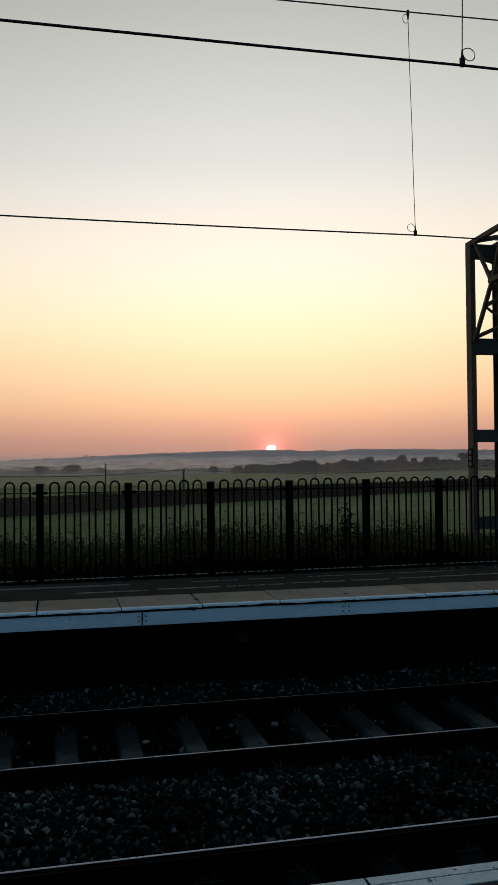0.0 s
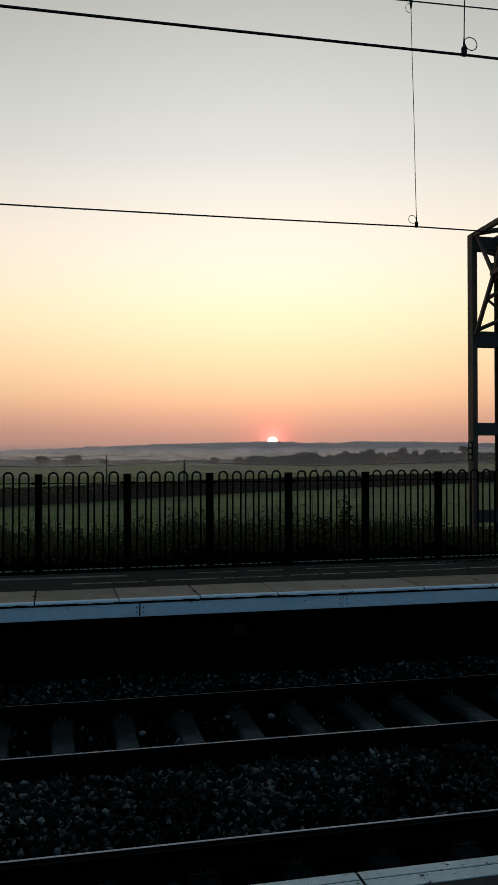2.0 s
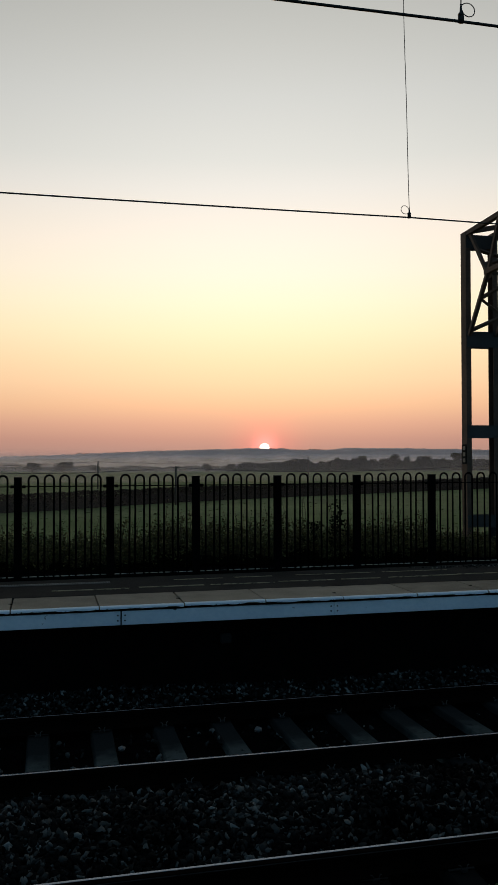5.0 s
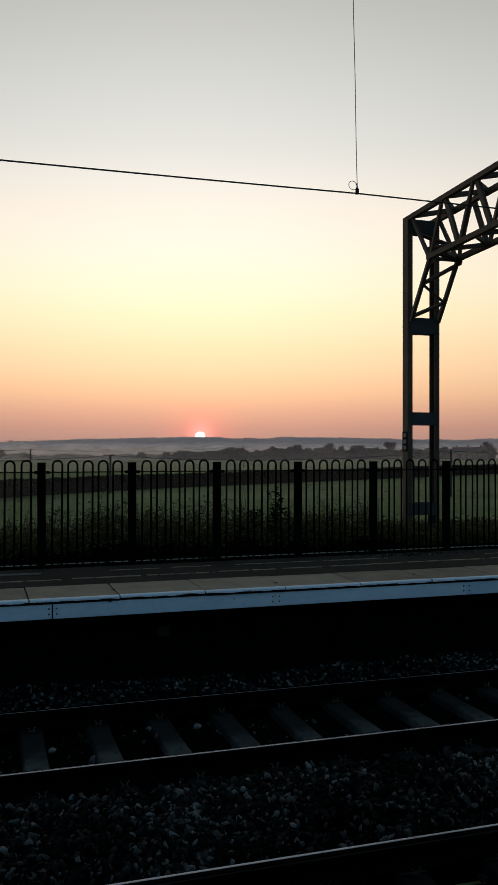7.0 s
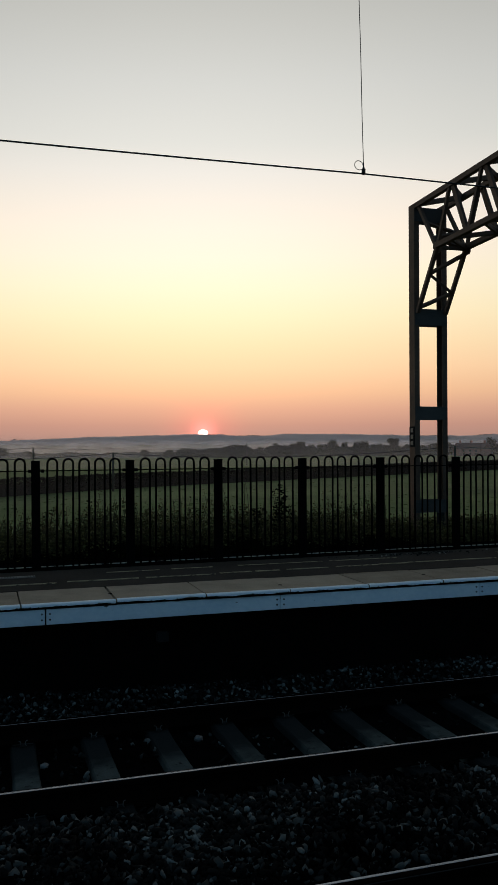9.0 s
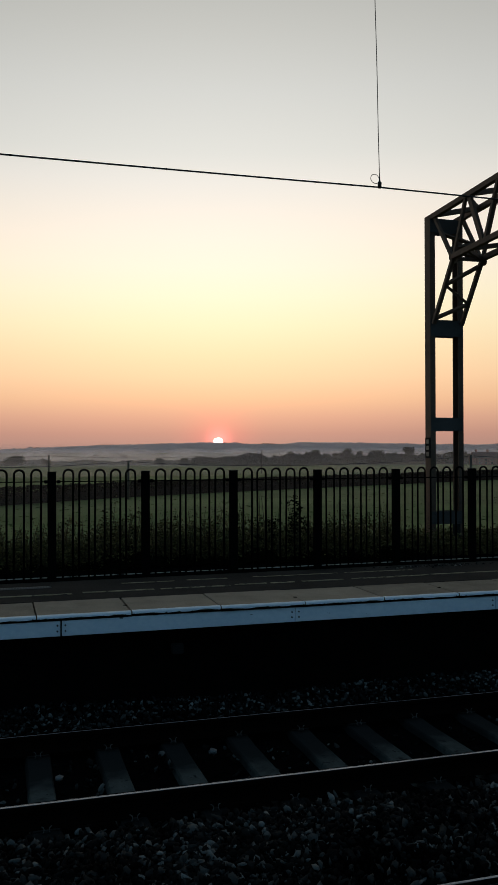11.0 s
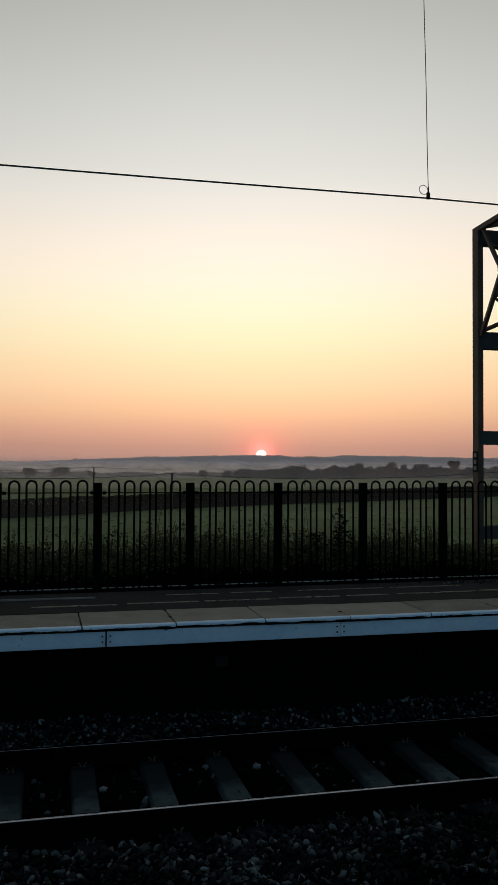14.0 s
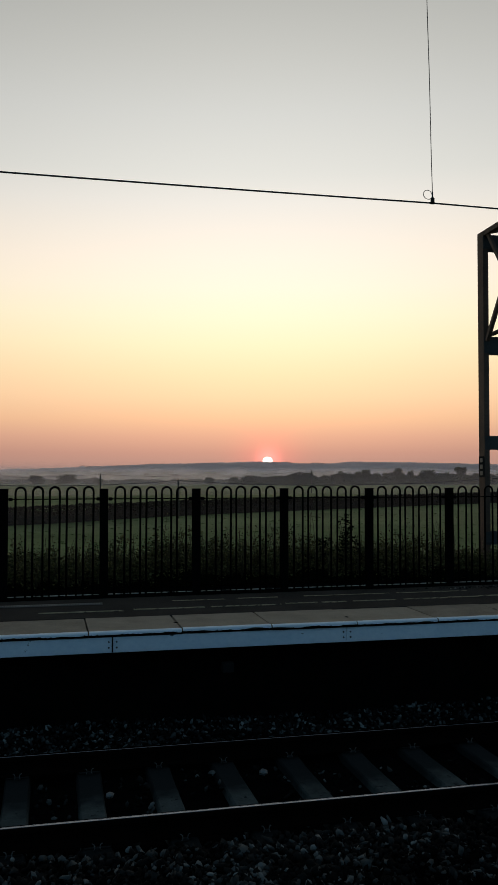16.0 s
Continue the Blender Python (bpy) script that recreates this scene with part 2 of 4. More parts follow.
M_sleeper = mat("dirty_concrete", (0.022, 0.028, 0.027), (0.105, 0.124, 0.116), 0.9, 0, 9, 60, 0.5, 0.006, "object", chips=(0.012, 0.014, 0.014), chip_at=0.59, chip_scale=11.0, spec=0.06)


def darken_across(m, start, end, tone):
    """Darken a sleeper from one line across it to another, with a ragged border."""
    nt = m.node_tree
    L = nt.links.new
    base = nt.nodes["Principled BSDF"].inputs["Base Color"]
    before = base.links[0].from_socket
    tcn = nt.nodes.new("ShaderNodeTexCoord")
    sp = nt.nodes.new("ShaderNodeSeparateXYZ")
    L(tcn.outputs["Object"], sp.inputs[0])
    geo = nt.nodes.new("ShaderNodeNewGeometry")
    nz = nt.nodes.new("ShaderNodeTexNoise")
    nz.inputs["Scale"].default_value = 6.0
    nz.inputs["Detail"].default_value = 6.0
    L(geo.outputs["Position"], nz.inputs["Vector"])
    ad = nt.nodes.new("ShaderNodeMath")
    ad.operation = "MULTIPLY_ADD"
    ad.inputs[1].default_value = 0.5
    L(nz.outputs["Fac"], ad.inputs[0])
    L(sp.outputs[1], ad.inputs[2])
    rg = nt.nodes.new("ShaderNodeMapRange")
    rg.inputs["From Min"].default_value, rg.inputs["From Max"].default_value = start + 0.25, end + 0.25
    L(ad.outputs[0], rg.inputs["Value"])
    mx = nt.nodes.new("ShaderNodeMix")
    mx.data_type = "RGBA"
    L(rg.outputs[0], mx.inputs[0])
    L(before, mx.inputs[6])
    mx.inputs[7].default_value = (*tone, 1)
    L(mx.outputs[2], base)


# darker towards the far rail, and again at the near end
darken_across(M_sleeper, -0.16, 0.18, (0.015, 0.018, 0.018))
darken_across(M_sleeper, -0.66, -0.82, (0.012, 0.014, 0.014))
# near-track sleepers: the near platform's shade is put into their black
M_shaded_sleeper = mat("shaded_black_sleeper", (0.004, 0.004, 0.004), (0.014, 0.013, 0.012), 0.95, 0, 6, 50, 0.5, 0.006, "object", spec=0.06)
# lighter steel colour that carries the glints of the far-track clips
M_spring = mat("clip_steel_with_glint", (0.02, 0.02, 0.018), (0.13, 0.125, 0.115), 0.55, 0.0, 14, 80, 0.1, 0.001)
M_clip = mat("spring_clip_steel", (0.006, 0.006, 0.005), (0.026, 0.024, 0.022), 0.7, 0.2, 5, 80, 0.1, 0.001)
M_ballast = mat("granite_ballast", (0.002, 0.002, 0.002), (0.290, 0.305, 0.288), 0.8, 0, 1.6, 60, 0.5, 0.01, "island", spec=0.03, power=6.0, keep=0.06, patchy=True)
# darker ballast stones for the near slope and between the rails
M_dark_ballast = mat("darker_ballast", (0.001, 0.001, 0.001), (0.165, 0.173, 0.162), 0.8, 0, 1.6, 60, 0.5, 0.01, "island", spec=0.0, power=7.0, keep=0.06, patchy=True)
M_near_black = mat("near_black", (0.001, 0.001, 0.001), (0.005, 0.005, 0.005), 0.95, 0, 6, 50, 0.8, 0.02, spec=0.0)
M_white = mat("worn_white_edge_paint", (0.78, 0.84, 0.88), (0.89, 0.92, 0.94), 0.65, 0, 3, 50, 0.3, 0.004, chips=(0.05, 0.05, 0.052), chip_at=0.645)
# white paint tinted bluer for the sky it reflects
M_white_board = mat("white_fascia_sky_tint", (0.58, 0.68, 0.78), (0.90, 0.93, 0.96), 0.6, 0, 2.6, 26, 0.3, 0.004, "object", chips=(0.09, 0.09, 0.09), chip_at=0.648, chip_scale=6.0, stretch=(0.7, 1, 1))
M_white_near = mat("chipped_grey_white_paint", (0.42, 0.51, 0.53), (0.66, 0.73, 0.74), 0.75, 0, 4, 45, 0.4, 0.004, chips=(0.04, 0.042, 0.044), chip_at=0.588, chip_scale=24.0)
M_slab = mat("stone_coping_slab", (0.165, 0.128, 0.092), (0.43, 0.345, 0.255), 0.92, 0, 2.8, 55, 0.5, 0.006, "object", spec=0.06)
M_tarmac = mat("old_tarmac", (0.016, 0.014, 0.012), (0.046, 0.040, 0.034), 0.95, 0, 1.3, 120, 0.7, 0.006, spec=0.06)
M_line = mat("worn_line_paint", (0.20, 0.17, 0.11), (0.46, 0.395, 0.27), 0.85, 0, 5, 70, 0.4, 0.003, chips=(0.05, 0.048, 0.045), chip_at=0.54, chip_scale=14.0, spec=0.06)
M_drain = mat("galvanised_grating", (0.10, 0.10, 0.10), (0.22, 0.22, 0.215), 0.6, 0.6, 4, 60, 0.3, 0.003)
# the shade under the platform edge goes into this near-black brick colour
M_brick = mat("shade_black_brick", (0.002, 0.0019, 0.0018), (0.006, 0.0055, 0.005), 0.97, 0, 4, 40, 0.6, 0.012, spec=0.0)
M_kerb = mat("concrete_kerb", (0.03, 0.03, 0.028), (0.08, 0.078, 0.07), 0.95, 0, 3, 60, 0.4, 0.006, spec=0.06)
M_batten = mat("dark_grey_plate_steel", (0.036, 0.031, 0.028), (0.082, 0.071, 0.063), 0.75, 0.0, 1.5, 30, 0.25, 0.004)
M_gantry = mat("weathered_galvanised_steel", (0.056, 0.029, 0.017), (0.168, 0.092, 0.054), 0.75, 0.0, 1.5, 30, 0.25, 0.004, chips=(0.09, 0.045, 0.022), chip_at=0.63, chip_scale=4.0)
M_plate = mat("enamel_plate", (0.005, 0.005, 0.005), (0.012, 0.012, 0.012), 0.7, 0, 5, 60, 0.1, 0.001, spec=0.05)
M_plate_bar = mat("plate_lettering", (0.18, 0.155, 0.12), (0.32, 0.27, 0.21), 0.6, 0, 8, 80, 0.1, 0.001)
M_wire = mat("copper_wire_dark", (0.012, 0.012, 0.012), (0.035, 0.032, 0.03), 0.5, 0.5, 3, 60, 0.0)
M_grass = mat("dewy_meadow_grass", (0.066, 0.088, 0.030), (0.148, 0.190, 0.066), 0.9, 0, 0.05, 1.2, 0.9, 0.15, stretch=(0.5, 1, 1), spec=0.06)
M_leaf = mat("bramble_leaves", (0.022, 0.022, 0.008), (0.215, 0.185, 0.068), 0.85, 0, 3, 20, 0.0, vary="island", spec=0.06)
M_thicket = mat("bramble_core_shade", (0.002, 0.002, 0.001), (0.007, 0.008, 0.004), 0.95, 0, 3, 25, 0.8, 0.04, spec=0.0)
# pale broken tone stands in for skylight on the fence's bottom rail
M_lit_rail = mat("skylit_bottom_rail", (0.30, 0.26, 0.21), (0.66, 0.58, 0.47), 0.7, 0.0, 5, 40, 0.2, 0.002, chips=(0.008, 0.008, 0.008), chip_at=0.56, chip_scale=7.0)
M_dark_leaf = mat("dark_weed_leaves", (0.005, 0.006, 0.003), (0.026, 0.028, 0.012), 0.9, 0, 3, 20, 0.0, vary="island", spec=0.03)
M_stem = mat("dry_stems", (0.03, 0.024, 0.014), (0.085, 0.07, 0.04), 0.9, 0, 4, 60, 0.0, spec=0.06)
M_seed = mat("dry_seed_heads", (0.05, 0.042, 0.025), (0.16, 0.14, 0.09), 0.9, 0, 4, 60, 0.0, vary="island", spec=0.06)
M_hedge = mat("hedge_leaves", (0.028, 0.022, 0.019), (0.052, 0.041, 0.034), 0.9, 0, 0.3, 4, 0.0, vary="island", spec=0.06)
M_tree = mat("tree_leaves", (0.02, 0.026, 0.014), (0.06, 0.065, 0.032), 0.9, 0, 0.3, 3, 0.0, vary="island", spec=0.06)
M_bark = mat("bark", (0.03, 0.024, 0.018), (0.09, 0.075, 0.055), 0.95, 0, 2, 20, 0.6, 0.03)
M_pole = mat("weathered_pole_wood", (0.035, 0.028, 0.021), (0.10, 0.085, 0.065), 0.9, 0, 1, 25, 0.4, 0.01)
M_hill = mat("wooded_hillside", (0.045, 0.05, 0.045), (0.11, 0.115, 0.095), 0.95, 0, 0.006, 0.03, 0.0, spec=0.06)
M_house = mat("red_brick_house", (0.20, 0.07, 0.048), (0.34, 0.14, 0.10), 0.9, 0, 0.4, 8, 0.3, 0.02)
M_roof = mat("roof_tiles", (0.075, 0.032, 0.024), (0.15, 0.066, 0.05), 0.9, 0, 0.6, 6, 0.4, 0.04)
M_glass = mat("window_glass", (0.02, 0.022, 0.025), (0.03, 0.032, 0.036), 0.1, 0, 1, 5, 0.0, spec=1.0)
M_box = mat("dull_metal_box", (0.003, 0.003, 0.003), (0.008, 0.008, 0.0075), 0.9, 0.0, 5, 60, 0.2, 0.002)


def mist_material(name, opacity, base, fade, tone):
    """Fine droplets: part of the light goes straight through, the rest is scattered. Thick at the ground, thin at its top."""
    m = bpy.data.materials.new(name)
    m.use_nodes = True
    nt = m.node_tree
    nt.nodes.clear()
    L = nt.links.new
    geo = nt.nodes.new("ShaderNodeNewGeometry")
    s = nt.nodes.new("ShaderNodeSeparateXYZ")
    L(geo.outputs["Position"], s.inputs[0])
    nz = nt.nodes.new("ShaderNodeTexNoise")
    nz.inputs["Scale"].default_value = 2.2 / fade / 6
    nz.inputs["Detail"].default_value = 3
    L(geo.outputs["Position"], nz.inputs["Vector"])
    lift = nt.nodes.new("ShaderNodeMath")
    lift.operation = "MULTIPLY_ADD"
    lift.inputs[1].default_value = fade * 0.9
    lift.inputs[2].default_value = -fade * 0.45
    L(nz.outputs["Fac"], lift.inputs[0])
    h = nt.nodes.new("ShaderNodeMath")
    h.operation = "SUBTRACT"
    L(s.outputs[2], h.inputs[0])
    L(lift.outputs[0], h.inputs[1])
    r = nt.nodes.new("ShaderNodeMapRange")
    r.interpolation_type = "SMOOTHSTEP"
    r.inputs["From Min"].default_value, r.inputs["From Max"].default_value = base, base + fade
    r.inputs["To Min"].default_value, r.inputs["To Max"].default_value = opacity, 0.0
    L(h.outputs[0], r.inputs["Value"])
    tr = nt.nodes.new("ShaderNodeBsdfTransparent")
    tl = nt.nodes.new("ShaderNodeBsdfTranslucent")
    tl.inputs[0].default_value = (*tone, 1)
    mx = nt.nodes.new("ShaderNodeMixShader")
    L(r.outputs[0], mx.inputs[0])
    L(tr.outputs[0], mx.inputs[1])
    L(tl.outputs[0], mx.inputs[2])
    out = nt.nodes.new("ShaderNodeOutputMaterial")
    L(mx.outputs[0], out.inputs[0])
    return m


def glowing(name, color, strength):
    m = bpy.data.materials.new(name)
    m.use_nodes = True
    nt = m.node_tree
    nt.nodes.clear()
    e = nt.nodes.new("ShaderNodeEmission")
    e.inputs[0].default_value = (*color, 1)
    e.inputs[1].default_value = strength
    o = nt.nodes.new("ShaderNodeOutputMaterial")
    nt.links.new(e.outputs[0], o.inputs[0])
    return m


M_sun = glowing("sun_disc", (1.0, 0.72, 0.62), 4.0)

# ---------------------------------------------------------------- levels
RAIL_Z = -0.898
SLEEPER_Z = RAIL_Z - 0.165
FAR_RAILS = (-0.694, -2.199)
NEAR_RAILS = (-4.036, -5.541)
NEAR_EDGE = -6.34
FENCE_Y = 2.38


def fence_y(x):
    """The fence runs slightly askew to the platform edge."""
    return 2.30 + 0.025 * (x - 0.8)

FIELD_Z = -5.5


def smooth(a, b, t):
    t = min(1.0, max(0.0, (t - a) / (b - a)))
    return t * t * (3 - 2 * t)


def ground_z(x, y):
    if y < 0.6:
        return -1.16 if y > -9 else -1.16 - 0.3 * smooth(-9, -14, y)
    z = -1.16 + 1.08 * smooth(1.2, 2.45, y)
    z += (FIELD_Z + 0.08) * smooth(6.5, 20.0, y)
    if y > 30:
        z += 0.35 * noise.noise((x * 0.012, y * 0.012, 0.3)) * smooth(30, 90, y)
    if y > 700:
        z += 14 * smooth(700, 3500, y)
    return z


# ---------------------------------------------------------------- ground, hills, sun
ys = [-4000, -1200, -400, -120, -60, -30, -14, -9, -6, -3, 0, 0.6, 1.2, 1.6, 2.0, 2.3, 2.45, 2.8, 3.5, 4.5, 6.5, 8, 10, 12, 14, 16, 18, 20, 25]
ys += list(np.linspace(32, 180, 60)) + list(np.linspace(190, 560, 50)) + [620, 700, 850, 1000, 1300, 1700, 2200, 2800, 3500, 4300]
xs = [-3500, -2200, -1300, -700, -400, -250, -150] + list(np.linspace(-90, 330, 106)) + [400, 520, 700, 1000, 1500, 2200, 3500]
gs = Shape()
gs.add([(x, y, ground_z(x, y)) for y in ys for x in xs],
       [(j * len(xs) + i, j * len(xs) + i + 1, (j + 1) * len(xs) + i + 1, (j + 1) * len(xs) + i) for j in range(len(ys) - 1) for i in range(len(xs) - 1)])
solid("ground", gs, M_grass, "green dewy meadow on flat low ground", "field", kind="structure", smooth=True)


def ridge_z(x):
    z = 8.5 + 35 * smooth(-430, 740, x)
    z += 6.5 * math.exp(-((x - 860) / 130) ** 2) + 8.0 * smooth(1190, 1300, x) * (1 - smooth(1420, 2080, x))
    z += 15 * smooth(2170, 2560, x)
    z += 1.3 * noise.noise((x * 0.010, 3.1, 0)) + 1.4 * noise.noise((x * 0.045, 9.1, 0)) + 4.2 * abs(noise.noise((x * 0.075, 5.1, 0))) + 2.0 * abs(noise.noise((x * 0.021, 8.1, 0)))
    return z


hs = Shape()
hx = list(np.arange(-3200, 4200, 7.0))
rows_h = [(3050, -0.35), (3200, 0.10), (3350, 0.62), (3450, 0.90), (3500, 1.0), (3620, 0.8), (4200, 0.0)]
hv = []
for y, k in rows_h:
    for x in hx:
        bumpy = 4.0 * noise.noise((x * 0.006, y * 0.006, 7.0)) * (1 - abs(2 * k - 1)) if k < 1 else 0
        hv.append((x * y / 3500, y, ridge_z(x) * k + bumpy - 6 * (1 - k)))
nx_h = len(hx)
hs.add(hv, [(j * nx_h + i, j * nx_h + i + 1, (j + 1) * nx_h + i + 1, (j + 1) * nx_h + i) for j in range(len(rows_h) - 1) for i in range(nx_h - 1)])
solid("hills", hs, M_hill, "long low wooded hills in blue morning haze", "hills", kind="structure", smooth=True)

bm = bmesh.new()
bmesh.ops.create_uvsphere(bm, u_segments=48, v_segments=24, radius=22.0)
sun_me = bpy.data.meshes.new("sun")
bm.to_mesh(sun_me)
bm.free()
sun_me.materials.append(M_sun)
sun_ob = tagged(new("sun", sun_me), "rising orange white sun behind the hill ridge", "sun", kind="structure")
sun_ob.location = (1040.4, 4008.2, 66.0)
sun_ob.scale = (1.08, 1.0, 0.80)

# upright tinted sheets; mist and distance haze are put into their tones
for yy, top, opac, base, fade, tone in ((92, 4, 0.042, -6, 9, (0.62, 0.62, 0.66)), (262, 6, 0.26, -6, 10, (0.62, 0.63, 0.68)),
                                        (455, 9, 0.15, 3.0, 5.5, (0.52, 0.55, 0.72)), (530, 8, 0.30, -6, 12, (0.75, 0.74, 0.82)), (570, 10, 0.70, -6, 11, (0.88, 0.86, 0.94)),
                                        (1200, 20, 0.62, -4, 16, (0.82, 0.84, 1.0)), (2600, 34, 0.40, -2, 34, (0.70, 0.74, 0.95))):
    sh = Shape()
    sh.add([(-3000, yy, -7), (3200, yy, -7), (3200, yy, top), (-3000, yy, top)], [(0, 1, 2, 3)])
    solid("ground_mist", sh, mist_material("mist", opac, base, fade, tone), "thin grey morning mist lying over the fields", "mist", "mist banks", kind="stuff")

# sheet before the hillside, as high as its crest, aerial haze in its colour
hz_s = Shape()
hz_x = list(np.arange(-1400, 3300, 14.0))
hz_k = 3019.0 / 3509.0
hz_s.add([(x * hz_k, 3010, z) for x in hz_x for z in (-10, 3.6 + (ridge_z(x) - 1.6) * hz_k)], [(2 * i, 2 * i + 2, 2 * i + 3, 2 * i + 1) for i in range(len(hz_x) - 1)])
solid("hill_haze", hz_s, mist_material("hill_haze", 0.50, 90, 20, (0.66, 0.71, 0.92)), "sheet before the hillside with blue aerial haze in its colour", "mist", "mist banks", kind="stuff")

# ---------------------------------------------------------------- trackbed and rails
bed = Shape()
prof = [(-6.70, -1.14), (-6.2, -1.12), (-5.75, -1.13), (-5.45, -1.13), (-4.15, -1.15), (-3.9, -1.10), (-3.75, -1.055), (-3.1, -1.02), (-2.5, -1.055), (-2.35, -1.10),
        (-2.1, -1.15), (-0.8, -1.15), (-0.55, -1.10), (-0.1, -1.03), (0.22, -0.99), (0.30, -0.99)]
bx = list(np.arange(-60, 90.1, 0.6))
bed.add([(x, y, z + 0.02 * noise.noise((x * 0.9, y * 2.0, 1.0))) for x in bx for y, z in prof],
        [(i * len(prof) + j, (i + 1) * len(prof) + j, (i + 1) * len(prof) + j + 1, i * len(prof) + j + 1) for i in range(len(bx) - 1) for j in range(len(prof) - 1)])
# the shade down between the stones is put into this near-black sheet
solid("trackbed", bed, M_near_black, "trackbed between the platforms, shade between stones in its black", "trackbed", kind="structure", smooth=True)

RAIL = [(-0.070, -0.159), (0.070, -0.159), (0.070, -0.149), (0.018, -0.134), (0.009, -0.118), (0.009, -0.052), (0.034, -0.038),
        (0.036, -0.012), (0.033, -0.005), (0.026, -0.0025), (-0.026, -0.0025), (-0.033, -0.005), (-0.036, -0.012), (-0.034, -0.038), (-0.009, -0.052), (-0.009, -0.118), (-0.018, -0.134), (-0.070, -0.149)]
HEAD = [(-0.028, -0.0050), (0.028, -0.0050), (0.0265, -0.0024), (0.022, -0.0008), (0.012, -0.0002), (-0.012, -0.0002), (-0.022, -0.0008), (-0.0265, -0.0024)]
BAND = [(u * 0.68, v * 0.8) for u, v in HEAD]
NEAR_BAND = [(0.009, -0.0050), (0.036, -0.0050), (0.0345, -0.0020), (0.030, -0.0006), (0.020, -0.0002), (0.011, -0.0006)]
for y in FAR_RAILS + NEAR_RAILS:
    r = thing("rail", (0, y, RAIL_Z - 0.159), "long steel rail with a polished running surface", "rail", "rails of the two tracks")
    part("rail_web", Shape().prism([(y + u, RAIL_Z + v) for u, v in RAIL], "x", -60, 90), M_rail_side, r, "rusty rail side with shade in its near-black colour")
    part("rail_head", Shape().prism([(y + u, RAIL_Z + v) for u, v in (BAND if y in FAR_RAILS else NEAR_BAND)], "x", -60, 90), M_rail_top if y in FAR_RAILS else M_rail_sky_tint, r, "shiny worn rail top" if y in FAR_RAILS else "dull rail top, tinted blue grey for the reflected sky")
    if y in NEAR_RAILS:
        part("rail_edge", Shape().prism([(y - 0.0375, RAIL_Z - 0.016), (y - 0.034, RAIL_Z - 0.016), (y - 0.034, RAIL_Z - 0.009), (y - 0.0375, RAIL_Z - 0.011)], "x", -60, 90), M_clip, r, "thin worn edge of the rail head")


def build_sleeper(material, label):
    """Concrete sleeper with rail pads and spring clips, its top middle at the origin."""
    s = thing("sleeper", (0, 0, 0), label, "sleeper", "sleepers under the rails")
    sh = Shape()
    secs = [(-1.25, 0.0, 0.100), (-0.95, 0.0, 0.105), (-0.45, -0.02, 0.10), (0.45, -0.02, 0.10), (0.95, 0.0, 0.105), (1.25, 0.0, 0.100)]
    ring = []
    for y, z, w in secs:
        ring += [(-w - 0.03, y, -0.2), (-w, y, z - 0.015), (-w + 0.012, y, z), (w - 0.012, y, z), (w, y, z - 0.015), (w + 0.03, y, -0.2)]
    fs = []
    for i in range(len(secs) - 1):
        for j in range(6):
            k = (j + 1) % 6
            fs.append((i * 6 + j, i * 6 + k, i * 6 + 6 + k, i * 6 + 6 + j))
    fs += [tuple(range(6)), tuple(range(30, 36))]
    sh.add(ring, fs)
    part("sleeper_body", sh, material, s)
    for gy in (-0.7525, 0.7525):
        part("rail_pad", Shape().box(-0.09, 0.09, gy - 0.075, gy + 0.075, 0.0, 0.006), M_clip, s, "thin dark rail pad")
        for d in (-1, 1):
            y0 = gy + d * 0.075
            part("clip_shoulder", Shape().box(-0.018, 0.018, y0 + d * 0.03 - 0.010, y0 + d * 0.03 + 0.010, 0.0, 0.022, 0.004), M_clip, s, "cast iron shoulder")
            c = Shape()
            left, right = [], []
            for hook, sx, open_ in ((left, -0.034, 1), (right, 0.030, -1)):
                for k in range(9):
                    a = math.pi * (0.60 - 0.95 * k / 8)
                    hook.append((sx + open_ * 0.014 * math.cos(a), y0 + d * (0.025 + 0.02 * k / 8), 0.026 + 0.020 * math.sin(a)))
            c.tube(left + [(-0.016, y0 + d * 0.014, 0.010), (0.014, y0 + d * 0.014, 0.010)] + right[::-1], 0.0034, 6)
            # near-track clips get the darker steel, shade included
            part("spring_clip", c, M_spring if material is M_sleeper else M_clip, s, "steel spring clip", True)
    return s


for ci, yc in enumerate((sum(FAR_RAILS) / 2, sum(NEAR_RAILS) / 2)):
    first = build_sleeper(*((M_shaded_sleeper, "sleeper sunk in ballast, platform shade in its black colour") if ci else (M_sleeper, "dirty grey concrete sleeper bedded in ballast")))
    for i in range(-22, 46):
        x = -0.115 + 0.6 * i + (0.27 if ci else 0) + random.uniform(-0.012, 0.012)
        m = pose(x, yc + random.uniform(-0.02, 0.02), SLEEPER_Z, 0, 0, random.uniform(-0.6, 0.6))
        if i == -22:
            first.matrix_basis = m
        else:
            copy_thing(first, m)

# ---------------------------------------------------------------- ballast stones
rng = np.random.default_rng(5)
_g = (1 + 5 ** 0.5) / 2
CHIP = np.array([(-1, _g, 0), (1, _g, 0), (-1, -_g, 0), (1, -_g, 0), (0, -1, _g), (0, 1, _g), (0, -1, -_g), (0, 1, -_g), (_g, 0, -1), (_g, 0, 1), (-_g, 0, -1), (-_g, 0, 1)]) * 0.62
